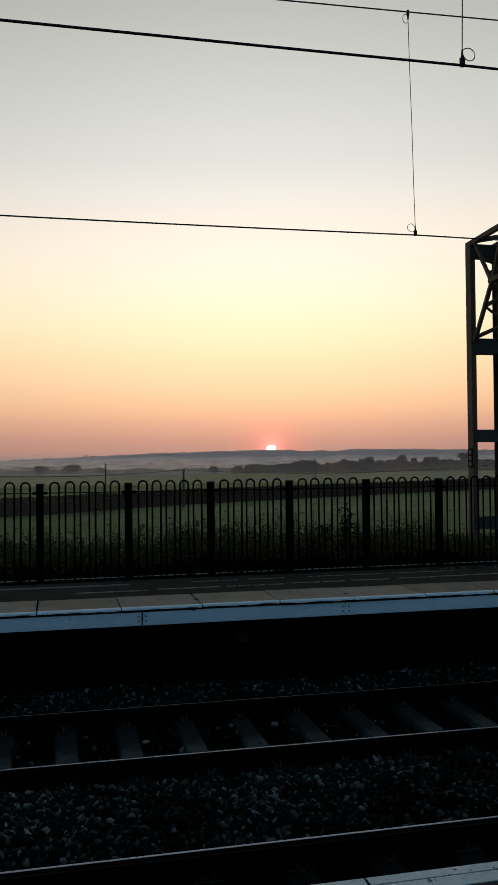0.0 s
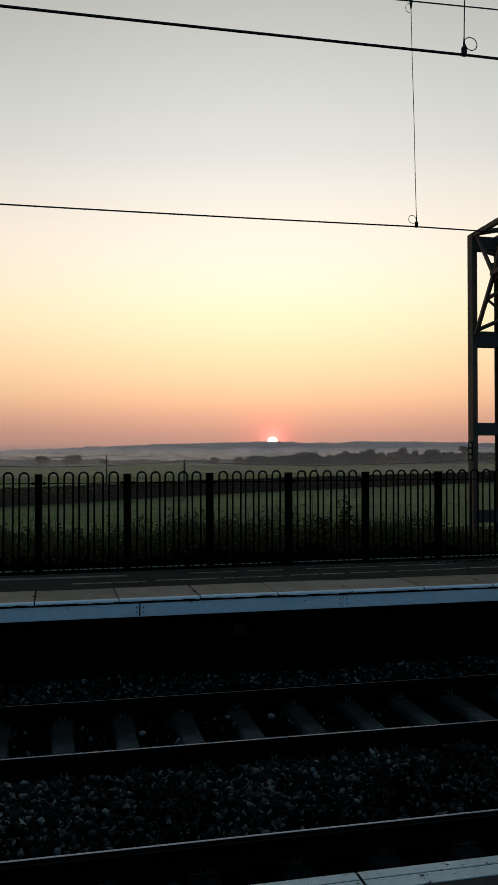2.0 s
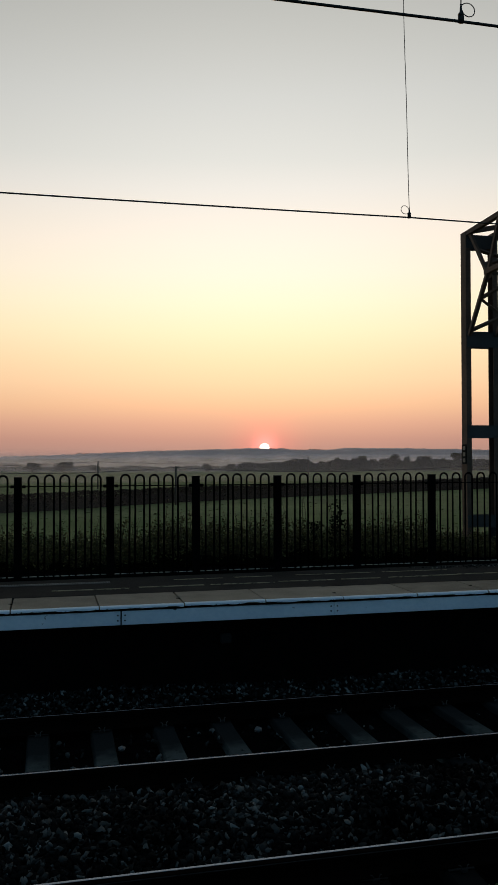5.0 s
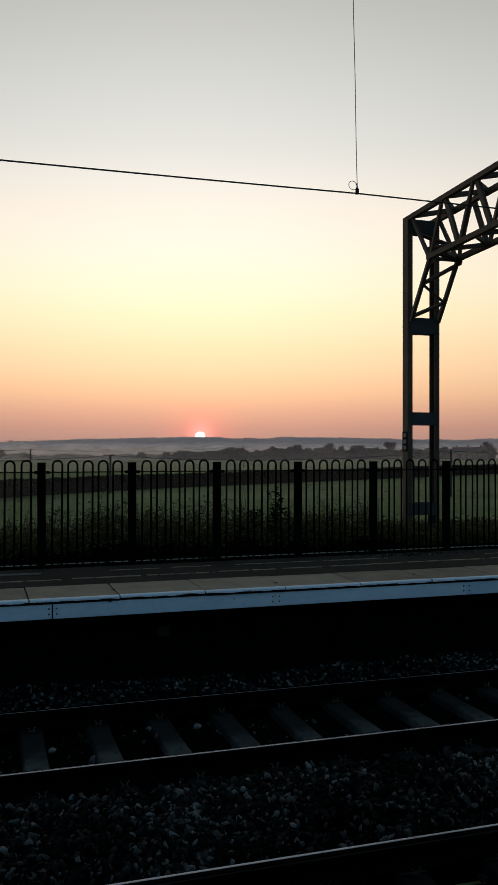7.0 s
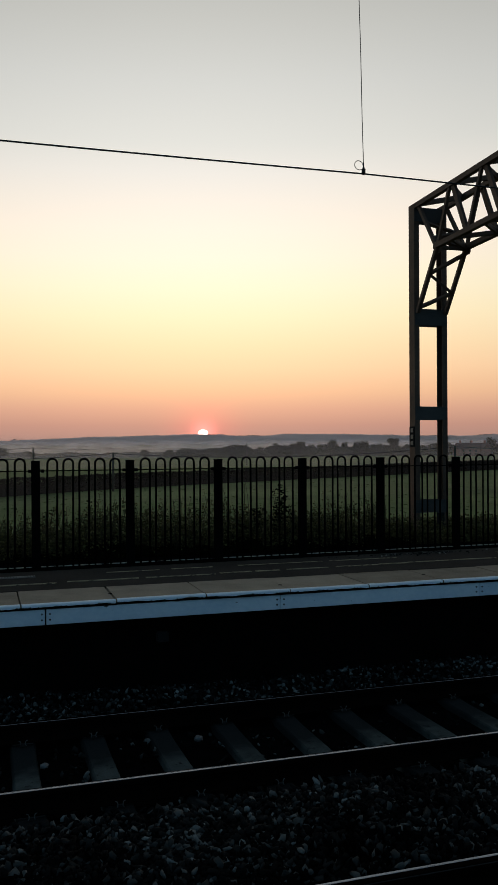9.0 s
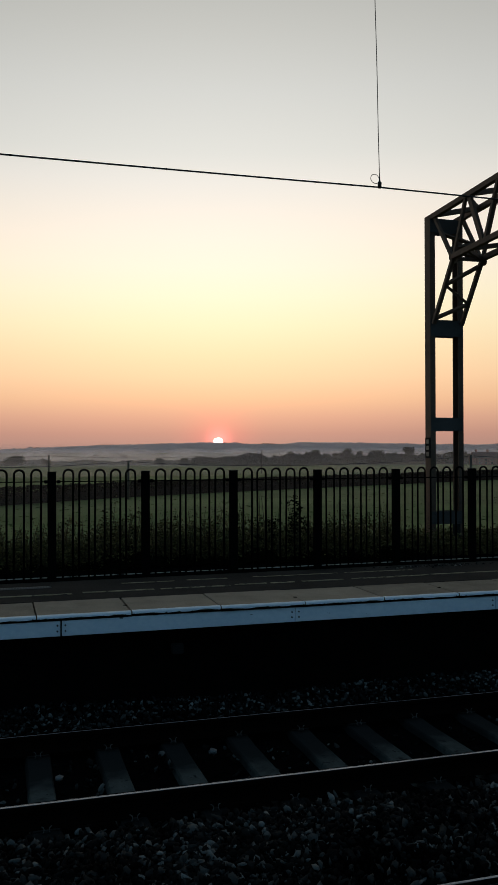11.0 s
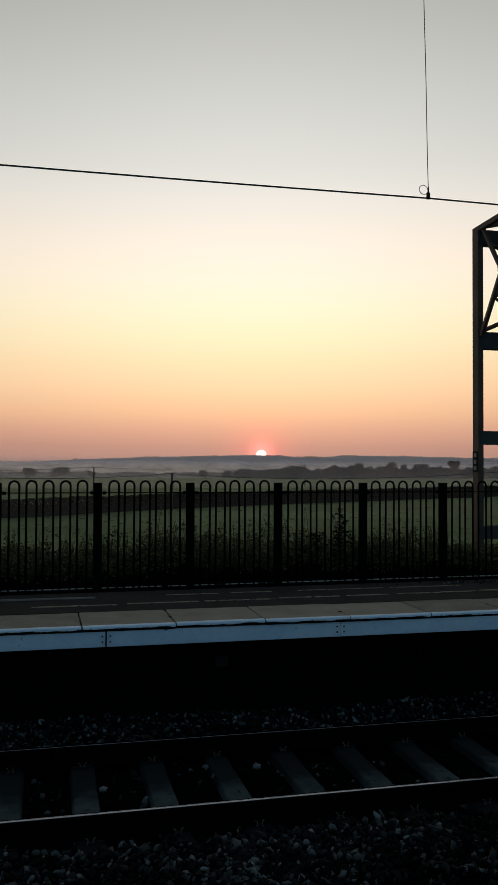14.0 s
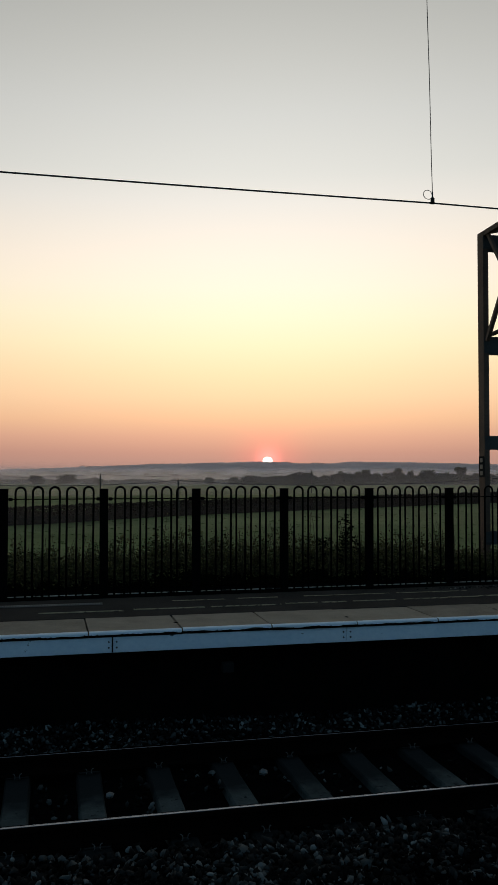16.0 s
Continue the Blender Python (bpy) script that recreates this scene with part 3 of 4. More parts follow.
CHIPF = np.array([(0, 11, 5), (0, 5, 1), (0, 1, 7), (0, 7, 10), (0, 10, 11), (1, 5, 9), (5, 11, 4), (11, 10, 2), (10, 7, 6), (7, 1, 8),
                  (3, 9, 4), (3, 4, 2), (3, 2, 6), (3, 6, 8), (3, 8, 9), (4, 9, 5), (2, 4, 11), (6, 2, 10), (8, 6, 7), (9, 8, 1)])


def stones(n, x0, x1, y0, y1, size, seed_rng):
    px = seed_rng.uniform(x0, x1, n)
    py = seed_rng.uniform(y0, y1, n)
    keep = np.ones(n, bool)
    for ry in FAR_RAILS + NEAR_RAILS:
        keep &= np.abs(py - ry) > 0.10
    stray = seed_rng.random(n) < 0.012
    for ci, yc in enumerate((sum(FAR_RAILS) / 2, sum(NEAR_RAILS) / 2)):
        off = (px + 0.115 - (0.27 if ci else 0)) / 0.6
        on = (np.abs(off - np.round(off)) * 0.6 < 0.125) & (np.abs(py - yc) < 1.27)
        keep &= (np.abs(py - yc) > 0.80) | (seed_rng.random(n) < 0.15)
        keep &= ~on | stray | (np.abs(py - yc) > 0.98)
    # the sleeper ends beside the running rail lie bare
    keep &= (np.abs(py + 2.33) > 0.17) | (seed_rng.random(n) < 0.10)
    px, py = px[keep], py[keep]
    n = len(px)
    zz = np.interp(py, [p[0] for p in prof], [p[1] for p in prof])
    heap = 0.018 * np.sin(px * 1.7 + py) + 0.02 * np.sin(px * 0.63 + 2.2)
    pz = zz + 0.022 + heap + seed_rng.uniform(-0.025, 0.032, n)
    s = size * np.clip(seed_rng.lognormal(0, 0.25, n), 0.55, 1.4)
    scl = seed_rng.uniform(0.55, 1.35, (n, 3)) * s[:, None]
    scl[:, 2] *= 0.55
    scl[:, 0] *= 1.3
    shape = (CHIP[None] + seed_rng.uniform(-0.42, 0.42, (n, 12, 3))) * scl[:, None, :]
    q = seed_rng.normal(size=(n, 4))
    q /= np.linalg.norm(q, axis=1)[:, None]
    w, x, y, z = q.T
    R = np.stack([1 - 2 * (y * y + z * z), 2 * (x * y - z * w), 2 * (x * z + y * w), 2 * (x * y + z * w), 1 - 2 * (x * x + z * z), 2 * (y * z - x * w),
                  2 * (x * z - y * w), 2 * (y * z + x * w), 1 - 2 * (x * x + y * y)], 1).reshape(n, 3, 3)
    v = np.einsum("nij,nkj->nki", R, shape) + np.stack([px, py, pz], 1)[:, None, :]
    return v.reshape(-1, 3), (CHIPF[None] + 12 * np.arange(n)[:, None, None]).reshape(-1, 3)




def ballast(name, sets, material, label):
    k0, vv, ff = 0, [], []
    for v, fcs in sets:
        vv.append(v)
        ff.append(fcs + k0)
        k0 += len(v)
    tagged(new(name, big_mesh(name, np.concatenate(vv), np.concatenate(ff), material)), label, "ballast", kind="stuff")


ballast("ballast", [stones(12500, -3.2, 9.5, -3.12, -2.2, 0.0195, rng), stones(6500, -3.2, 9.5, -0.62, 0.25, 0.0165, rng), stones(2200, -3.2, 9.5, -3.4, -3.12, 0.0200, rng),
                    stones(6000, -40, -3.2, -3.2, 0.25, 0.045, rng), stones(8000, 9.5, 60, -3.2, 0.25, 0.045, rng)], M_ballast, "dark angular grey track ballast stones")
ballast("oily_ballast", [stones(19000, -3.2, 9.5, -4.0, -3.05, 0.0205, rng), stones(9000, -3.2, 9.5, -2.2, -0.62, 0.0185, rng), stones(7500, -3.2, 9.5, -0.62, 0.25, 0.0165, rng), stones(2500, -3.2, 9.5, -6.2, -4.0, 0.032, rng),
                         stones(4000, -40, -3.2, -6.2, -3.2, 0.045, rng), stones(5000, 9.5, 60, -6.2, -3.2, 0.045, rng)], M_dark_ballast, "near-black track ballast stones")

rs = random.Random(31)
for sx_, sy_, sz_, sr_ in ((0.622, -1.377, -1.07, 0.030), (1.961, -1.10, -1.09, 0.034), (4.9, -0.42, -1.01, 0.028)):
    sv = [(sx_ + sr_ * (a + rs.uniform(-0.2, 0.2)), sy_ + sr_ * (b + rs.uniform(-0.2, 0.2)), sz_ + sr_ * (0.8 + 0.8 * c)) for a, b, c in CHIP.tolist()]
    solid("pale_stone", Shape().add(sv, [tuple(f) for f in CHIPF.tolist()]), M_drain, "single pale grey stone lying among the sleepers", "stone", "pale stones", smooth=True, loc=(sx_, sy_, sz_))

# ---------------------------------------------------------------- far platform
X0, X1 = -26.0, 44.0
plat = thing("platform", (0, 0, -1.2), "station platform with tarmac surface and white painted edge", "platform", "platforms", "structure")
part("platform_surface", Shape().prism([(0.832, -0.10), (2.72, -0.10), (2.72, 0.012), (0.832, 0.002)], "x", X0, X1), M_tarmac, plat, "worn dark tarmac surface")
# fence_bed: a near-black strip along the fence line
part("fence_bed", Shape().add([(X0, fence_y(X0) - 0.15, 0.0), (X1, fence_y(X1) - 0.15, 0.0), (X1, 2.72 + 0.6, 0.0), (X0, 2.72, 0.0), (X0, fence_y(X0) - 0.15, 0.018), (X1, fence_y(X1) - 0.15, 0.018), (X1, 2.72 + 0.6, 0.02), (X0, 2.72, 0.02)], [(3, 2, 1, 0), (4, 5, 6, 7), (0, 1, 5, 4), (1, 2, 6, 5), (2, 3, 7, 6), (3, 0, 4, 7)]), M_near_black, plat, "near-black strip under the fence")
part("platform_wall", Shape().box(X0, X1, 0.26, 0.50, -1.25, -0.075), M_brick, plat, "brick platform wall with shade in its black colour")
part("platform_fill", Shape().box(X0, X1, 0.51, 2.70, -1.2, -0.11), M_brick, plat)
part("back_kerb", Shape().box(X0, X1, 2.725, 2.83, -0.2, 0.015, 0.012, "x"), M_kerb, plat, "low concrete kerb behind the fence")
pitch = 0.9125


def slab_mesh(seed):
    r = random.Random(seed)
    sh = Shape()
    w = pitch - 0.018
    p = [(0.0, -0.024), (0.0, -0.014), (0.006, -0.005), (0.018, 0.0), (0.816, 0.0 + r.uniform(-0.002, 0.003)), (0.822, -0.006), (0.822, -0.10), (0.02, -0.10), (0.02, -0.024)]
    sh.prism(p, "x", 0, w)
    return sh.mesh("coping_slab", M_slab)


slabs = [slab_mesh(i) for i in range(4)]


def nose_mesh(seed):
    """The paint on a slab's front edge and lip, ragged along its back."""
    r = random.Random(seed)
    sh = Shape()
    n = 72
    w = pitch - 0.013
    ph = r.uniform(0, 50)
    for i in range(n):
        a, b = w * i / n, w * (i + 1) / n
        u = i / n * w
        d = 0.052 + 0.012 * noise.noise((u * 9 + ph, 0.3, 0)) + r.uniform(-0.002, 0.003)
        lo = -0.033 + 0.024 * max(0.0, noise.noise((u * 5 + ph, 4.0, 0)) + 0.22) + 0.016 * max(0.0, noise.noise((u * 38 + ph, 9.0, 0)))
        p = [(-0.003, lo), (-0.003, -0.013), (0.005, -0.002), (0.018, 0.003), (d, 0.0035), (d, 0.001), (0.018, 0.0), (0.006, -0.005), (0.0, -0.014), (0.0, lo)]
        sh.prism(p, "x", a, b)
    return sh.mesh("edge_paint", M_white)


# dark strip standing in for the shadow gap and dirt under the slab lip
gap_shade_me = Shape().box(-0.005, pitch - 0.008, -0.0008, 0.018, -0.0505, -0.0248).mesh("edge_seal", M_near_black)
noses = [nose_mesh(i) for i in range(5)]
hole_me = Shape().prism([(0.022 * math.cos(a * math.pi / 5), 0.018 * math.sin(a * math.pi / 5)) for a in range(10)], "z", -0.002, 0.0045).mesh("broken_corner", M_near_black)
nslab = 0
x = -0.403 - 27 * pitch
while x < X1:
    sl = piece("coping_slab", slabs[nslab % 4], plat, (x, random.uniform(-0.004, 0.004), random.uniform(-0.003, 0.003)), (0, 0, random.uniform(-0.005, 0.005)))
    nose = new("edge_paint", noses[(nslab * 3) % 5])
    nose.parent = sl
    gap_shade = new("edge_seal", gap_shade_me)
    gap_shade.parent = sl
    if nslab % 2 == 0:
        o = new("broken_corner", hole_me)
        o.parent = sl
        o.location = (pitch - 0.020, 0.30 + 0.06 * (nslab % 3), 0)
    nslab += 1
    x += pitch

# fascia boards with bolts
BL = 2.396
board = Shape().box(0, BL - 0.006, 0.010, 0.045, -0.205, -0.051, 0.004, "x").mesh("fascia_board", M_white_board)


def bolt_shape(x, z):
    sh = Shape()
    sh.prism([(x + 0.009 * math.cos(a * math.pi / 3), z + 0.009 * math.sin(a * math.pi / 3)) for a in range(6)], "y", 0.0, 0.0105)
    return sh


bolt = bolt_shape(0, 0).mesh("bolt", M_clip)
strap = Shape().box(-0.007, 0.007, 0.004, 0.0095, -0.200, -0.046).mesh("joint_strap", M_box)
n0 = -11
for i in range(n0, 19):
    bx0 = 0.738 + BL * i
    b = piece("fascia_board", board, plat, (bx0, 0, 0))
    for ex in (0.035, BL - 0.041):
        for zz in (-0.10, -0.155):
            o = new("bolt", bolt)
            o.parent = b
            o.location = (ex, 0, zz)
    if i == 0:
        o = new("joint_strap", strap)
        o.parent = b
        o.location = (-0.006, 0, 0)

# worn lines, drain grating and patches on the tarmac
def dash(x, y, l, w):
    r = random.Random(int(x * 100))
    sh = Shape()
    n = 12
    top, bot = [], []
    for i in range(n + 1):
        xx = x + l * i / n
        top.append((xx, y + w / 2 + r.uniform(-0.008, 0.008)))
        bot.append((xx, y - w / 2 + r.uniform(-0.008, 0.008)))
    for i in range(n):
        sh.prism([bot[i], bot[i + 1], top[i + 1], top[i]], "z", 0.002, 0.010)
    return sh


rr = random.Random(4)
x = -14.0
while x < 26:
    l = rr.uniform(0.3, 0.95)
    if rr.random() < 0.95:
        part("line_mark", dash(x, 1.205 + 0.03 * x + rr.uniform(-0.012, 0.012), l, 0.042), M_line, plat, "worn pale painted dash")
    x += l + rr.uniform(0.02, 0.12)
x = -14.0
while x < 26:
    l = rr.uniform(0.5, 1.3)
    if not (-2.2 < x < 0.7) and rr.random() < 0.9:
        part("line_mark", dash(x, 1.775 + 0.012 * x + rr.uniform(-0.012, 0.012), l, 0.036), M_line, plat, "worn pale painted dash")
    x += l + rr.uniform(0.05, 0.4)
gr = Shape()
xx = -2.6
while xx < 0.72:
    gr.box(xx, xx + 0.016, 1.70, 1.775, 0.004, 0.016)
    xx += 0.032
gr.box(-2.6, 0.74, 1.685, 1.70, 0.004, 0.014)
gr.box(-2.6, 0.74, 1.775, 1.79, 0.004, 0.014)
part("drain_grating", gr, M_drain, plat, "slotted metal drain grating")

rub = random.Random(21)
gp = Shape()
for k in range(170):
    gx_, gy_ = 5.9 + rub.gauss(0, 0.5), 2.08 + rub.gauss(0, 0.06)
    q = rub.uniform(0.006, 0.016)
    gp.add([(gx_ + q * rub.uniform(0.5, 1.3) * a, gy_ + q * rub.uniform(0.5, 1.3) * b, 0.010 + (q * rub.uniform(0.6, 1.2) if c else 0)) for a, b, c in ((-1, -1, 0), (1, -1, 0), (1, 1, 0), (-1, 1, 0), (-0.5, -0.4, 1), (0.4, 0.3, 1))],
           [(0, 1, 4), (1, 5, 4), (1, 2, 5), (2, 3, 5), (3, 4, 5), (3, 0, 4)])
solid("grit", gp, M_ballast, "loose grey grit lying on the tarmac", "grit", kind="stuff")

bxs = Shape().box(1.86, 1.98, 0.20, 0.262, -0.50, -0.40, 0.008, "y")
wb = thing("junction_box", (1.92, 0.26, -0.5), "small dull metal box fixed to the platform wall", "box")
part("box_body", bxs, M_box, wb)
part("box_lid", Shape().box(1.87, 1.97, 0.190, 0.2, -0.49, -0.41, 0.006, "y"), M_box, wb)

# ---------------------------------------------------------------- near platform
np_ = thing("platform", (0, NEAR_EDGE, -1.2), "tarmac station platform with a broad white painted edge", "platform", "platforms", "structure")
part("platform_surface", Shape().prism([(NEAR_EDGE - 0.79, 0.0), (NEAR_EDGE - 6.0, 0.01), (NEAR_EDGE - 6.0, -0.1), (NEAR_EDGE - 0.79, -0.1)], "x", X0, X1), M_tarmac, np_, "worn dark tarmac surface")
part("platform_wall", Shape().box(X0, X1, NEAR_EDGE - 0.50, NEAR_EDGE - 0.24, -1.25, -0.075), M_brick, np_, "brick platform wall with shade in its black colour")
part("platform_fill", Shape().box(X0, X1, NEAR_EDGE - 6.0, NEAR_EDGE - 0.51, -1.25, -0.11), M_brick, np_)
nslab_me = Shape().prism([(0.0, -0.036), (0.0, -0.014), (-0.006, -0.005), (-0.018, 0.0), (-0.776, 0.0), (-0.776, -0.10), (-0.02, -0.10), (-0.02, -0.036)], "x", 0, pitch - 0.009).mesh("coping_slab", M_kerb)
npaint = Shape().prism([(0.003, -0.034), (0.003, -0.013), (-0.005, -0.002), (-0.018, 0.003), (-0.070, 0.0035), (-0.070, 0.001), (-0.018, 0.0), (0.0, -0.014), (0.0, -0.034)], "x", 0, pitch - 0.013)
npaint.prism([(-0.078, 0.0), (-0.078, 0.0035), (-0.152, 0.0035), (-0.152, 0.0)], "x", 0, pitch - 0.013)
npaint = npaint.mesh("edge_paint", M_white_near)
nboard = Shape().box(0, BL - 0.006, -0.045, -0.010, -0.205, -0.051, 0.004, "x").mesh("fascia_board", M_white_board)
for i in range(-26, 46):
    sl = piece("coping_slab", nslab_me, np_, (0.955 + pitch * i, NEAR_EDGE + random.uniform(-0.004, 0.004), 0))
    o = new("edge_paint", npaint)
    o.parent = sl
for i in range(-10, 18):
    piece("fascia_board", nboard, np_, (BL * i, NEAR_EDGE, 0))

# ---------------------------------------------------------------- fence
POSTS = [0.785 - 1.195 * i for i in range(9, 0, -1)] + [0.785, 1.949, 3.115, 4.307, 5.496, 6.721] + [6.721 + 1.225 * i for i in range(1, 9)]
fence = thing("fence", (0, FENCE_Y, 0), "black painted steel bow top fence along the platform back", "fence")
HOOP_W, HOOP_TOP, BAR = 0.119, 1.348, 0.0130
hoop = Shape()
pts = [(-HOOP_W / 2, 0, 0.0), (-HOOP_W / 2, 0, 0.6), (-HOOP_W / 2, 0, HOOP_TOP - HOOP_W / 2 - 0.03)]
for k in range(11):
    a = math.pi - math.pi * k / 10
    pts.append((HOOP_W / 2 * math.cos(a), 0, HOOP_TOP - HOOP_W / 2 - BAR + HOOP_W / 2 * math.sin(a)))
pts += [(HOOP_W / 2, 0, HOOP_TOP - HOOP_W / 2 - 0.03), (HOOP_W / 2, 0, 0.6), (HOOP_W / 2, 0, 0.0)]
hoop = hoop.tube(pts, BAR, 8).mesh("hoop", M_fence, True)
post_s = Shape().box(-0.05, 0.05, -0.04, 0.04, -0.15, 1.345, 0.006)
post_s.box(-0.053, 0.053, -0.043, 0.043, 1.345, 1.352)
post_me = post_s.mesh("fence_post", M_fence)
TOP_Z, LOW_Z = 1.215, 0.045
SKEW = math.atan(0.025)
for i, px in enumerate(POSTS):
    fy = fence_y(px)
    piece("fence_post", post_me, fence, (px, fy, -0.012), (radians(random.uniform(-0.4, 0.4)), radians(random.uniform(-0.3, 0.3)), SKEW))
    if i + 1 == len(POSTS):
        break
    qx = POSTS[i + 1]
    qy = fence_y(qx)
    a, b = Vector((px + 0.05, fence_y(px + 0.05), 0)), Vector((qx - 0.05, fence_y(qx - 0.05), 0))
    up_t, up_l = Vector((0, 0, TOP_Z)), Vector((0, 0, LOW_Z - 0.006))
    panel = part("top_rail", Shape().bar(a + up_t, b + up_t, 0.012, 0.032), M_fence, fence)
    part("bottom_rail", Shape().bar(a + up_l, b + up_l, 0.010, 0.010), M_lit_rail, panel, "bottom rail with the skylight on its top put into its colour")
    for bx_ in (px + 0.075, qx - 0.075):
        by_ = fence_y(bx_)
        br = Shape().box(bx_ - 0.022, bx_ + 0.022, by_ - 0.03, by_ + 0.03, TOP_Z - 0.02, TOP_Z + 0.018, 0.006, "y")
        br.tube([(bx_ - 0.01, by_ - 0.05, TOP_Z), (bx_ - 0.01, by_ + 0.05, TOP_Z)], 0.012, 6)
        part("rail_bracket", br, M_fence, panel, "bolted rail bracket")
    mid, step = (px + qx) / 2, (qx - px) * 0.1685
    for j in range(5):
        hx_ = mid + (j - 2) * step
        piece("hoop", hoop, panel, (hx_, fence_y(hx_) + random.uniform(-0.003, 0.003), LOW_Z - 0.018 + random.uniform(-0.004, 0.004)), (0, radians(random.uniform(-0.25, 0.25)), SKEW))

# ---------------------------------------------------------------- overhead line gantry
GX = (7.026, 7.545)
GY = 4.20
TOPZ, BOTZ = 5.47, 4.64
gan = thing("gantry", (7.27, GY, -0.3), "grey steel lattice gantry standing astride the tracks", "gantry")
YN = -10.5
MIDY = (GY + YN) / 2


def rise(y):
    return 0.034 * ((GY - MIDY) - abs(y - MIDY))


def column(x, y, sgn):
    """A rolled channel, its web facing out."""
    w, d, t = 0.047, 0.09, 0.012
    sh = Shape()
    sh.box(x - w, x + w, y - d, y - d + t, -1.3, TOPZ + 0.03)
    sh.box(x - w, x + w, y + d - t, y + d, -1.3, TOPZ + 0.03)
    wx = x - sgn * (w - t / 2)
    sh.box(wx - t / 2, wx + t / 2, y - d + t, y + d - t, -1.3, TOPZ + 0.03)
    return sh


for yl in (GY, YN):
    s = 1 if yl == GY else -1
    for gx, sg in zip(GX, (1, -1)):
        part("column", column(gx, yl, sg), M_gantry, gan, "steel channel column")
    for z0, z1 in ((0.39, 0.60), (1.93, 2.15), (3.50, 3.77), (5.22, 5.45)):
        for side_y in (-0.095, 0.095):
            ps = Shape().box(GX[0] - 0.04, GX[1] + 0.04, yl + side_y - 0.004, yl + side_y + 0.004, z0, z1)
            bt = part("batten_plate", ps, M_batten, gan, "flat steel batten plate")
            if side_y < 0:
                for bxx in (GX[0] - 0.015, GX[0] + 0.03, GX[1] - 0.03, GX[1] + 0.015):
                    for bz in (z0 + 0.04, z1 - 0.04):
                        part("rivet", Shape().tube([(bxx, yl + side_y - 0.004, bz), (bxx, yl + side_y - 0.016, bz)], 0.012, 6), M_batten, bt)
    part("footing", Shape().box(6.75, 7.8, yl - 0.4, yl + 0.4, -1.6, -0.14 if yl == GY else -0.105, 0.03), M_kerb, gan, "concrete footing")
    for gx in GX:
        part("knee_brace", Shape().angle_bar((gx, yl - s * 0.12, 3.70), (gx, yl - s * 0.75, BOTZ), 0.06), M_gantry, gan, "sloping angle brace")
    for a, b, flip in ((0.42, 0.62, 0), (0.62, 0.78, 1), (0.78, 0.96, 0)):
        p_, q_ = (GX[1], GX[0]) if flip else (GX[0], GX[1])
        part("lacing_bar", Shape().bar((p_, yl - s * (0.14 + 0.57 * a), TOPZ - (TOPZ - BOTZ) * a), (q_, yl - s * (0.14 + 0.57 * b), TOPZ - (TOPZ - BOTZ) * b), 0.055, 0.04), M_gantry, gan)
    for a, b in ((0.08, 0.33), (0.33, 0.60), (0.60, 0.92)):
        fl = (GX[0], GX[1]) if a != 0.33 else (GX[1], GX[0])
        part("lacing_bar", Shape().bar((fl[0], yl - s * (0.12 + 0.63 * a), 3.70 + (BOTZ - 3.7) * a), (fl[1], yl - s * (0.12 + 0.63 * b), 3.70 + (BOTZ - 3.7) * b), 0.06, 0.045), M_gantry, gan)

NP = 16
y_bot = [GY - 0.75 - i * (GY - YN - 1.5) / (NP - 1) for i in range(NP)]
y_top = [GY - 0.12] + [(y_bot[i] + y_bot[i + 1]) / 2 for i in range(NP - 1)] + [YN + 0.12]
ends_t = [GY + 0.09, MIDY, YN - 0.09]
for gx in GX:
    for a, b in zip(ends_t, ends_t[1:]):
        part("top_chord", Shape().angle_bar((gx, a, TOPZ + rise(a)), (gx, b, TOPZ + rise(b)), 0.08), M_gantry, gan, "steel angle chord")
    for a, b in zip((y_bot[0] + 0.06, MIDY), (MIDY, y_bot[-1] - 0.06)):
        part("bottom_chord", Shape().angle_bar((gx, a, BOTZ + rise(a)), (gx, b, BOTZ + rise(b)), 0.08), M_gantry, gan, "steel angle chord")
    for i in range(NP):
        yb = y_bot[i]
        part("diagonal", Shape().bar((gx + 0.01, y_top[i] - 0.02, TOPZ + rise(y_top[i])), (gx + 0.01, yb + 0.04, BOTZ + rise(yb)), 0.085 if i else 0.055, 0.05), M_gantry, gan)
        part("diagonal", Shape().bar((gx - 0.01, yb - 0.04, BOTZ + rise(yb)), (gx - 0.01, y_top[i + 1] + 0.03, TOPZ + rise(y_top[i + 1])), 0.055, 0.045), M_gantry, gan)
for i in range(NP):
    a, b = y_top[i], y_top[i + 1]
    h = (a + b) / 2
    part("cross_brace", Shape().bar((GX[0], a - 0.03, TOPZ + rise(a) + 0.01), (GX[1], h, TOPZ + rise(h) + 0.01), 0.075, 0.05), M_gantry, gan)
    part("cross_brace", Shape().bar((GX[1], h, TOPZ + rise(h) - 0.005), (GX[0], b + 0.03, TOPZ + rise(b) - 0.005), 0.075, 0.05), M_gantry, gan)
    if i + 1 < NP:
        a, b = y_bot[i], y_bot[i + 1]
        h = (a + b) / 2
        part("cross_brace", Shape().bar((GX[1], a, BOTZ + rise(a) - 0.01), (GX[0], h, BOTZ + rise(h) - 0.01), 0.065, 0.045), M_gantry, gan)
        part("cross_brace", Shape().bar((GX[0], h, BOTZ + rise(h) + 0.005), (GX[1], b, BOTZ + rise(b) + 0.005), 0.065, 0.045), M_gantry, gan)
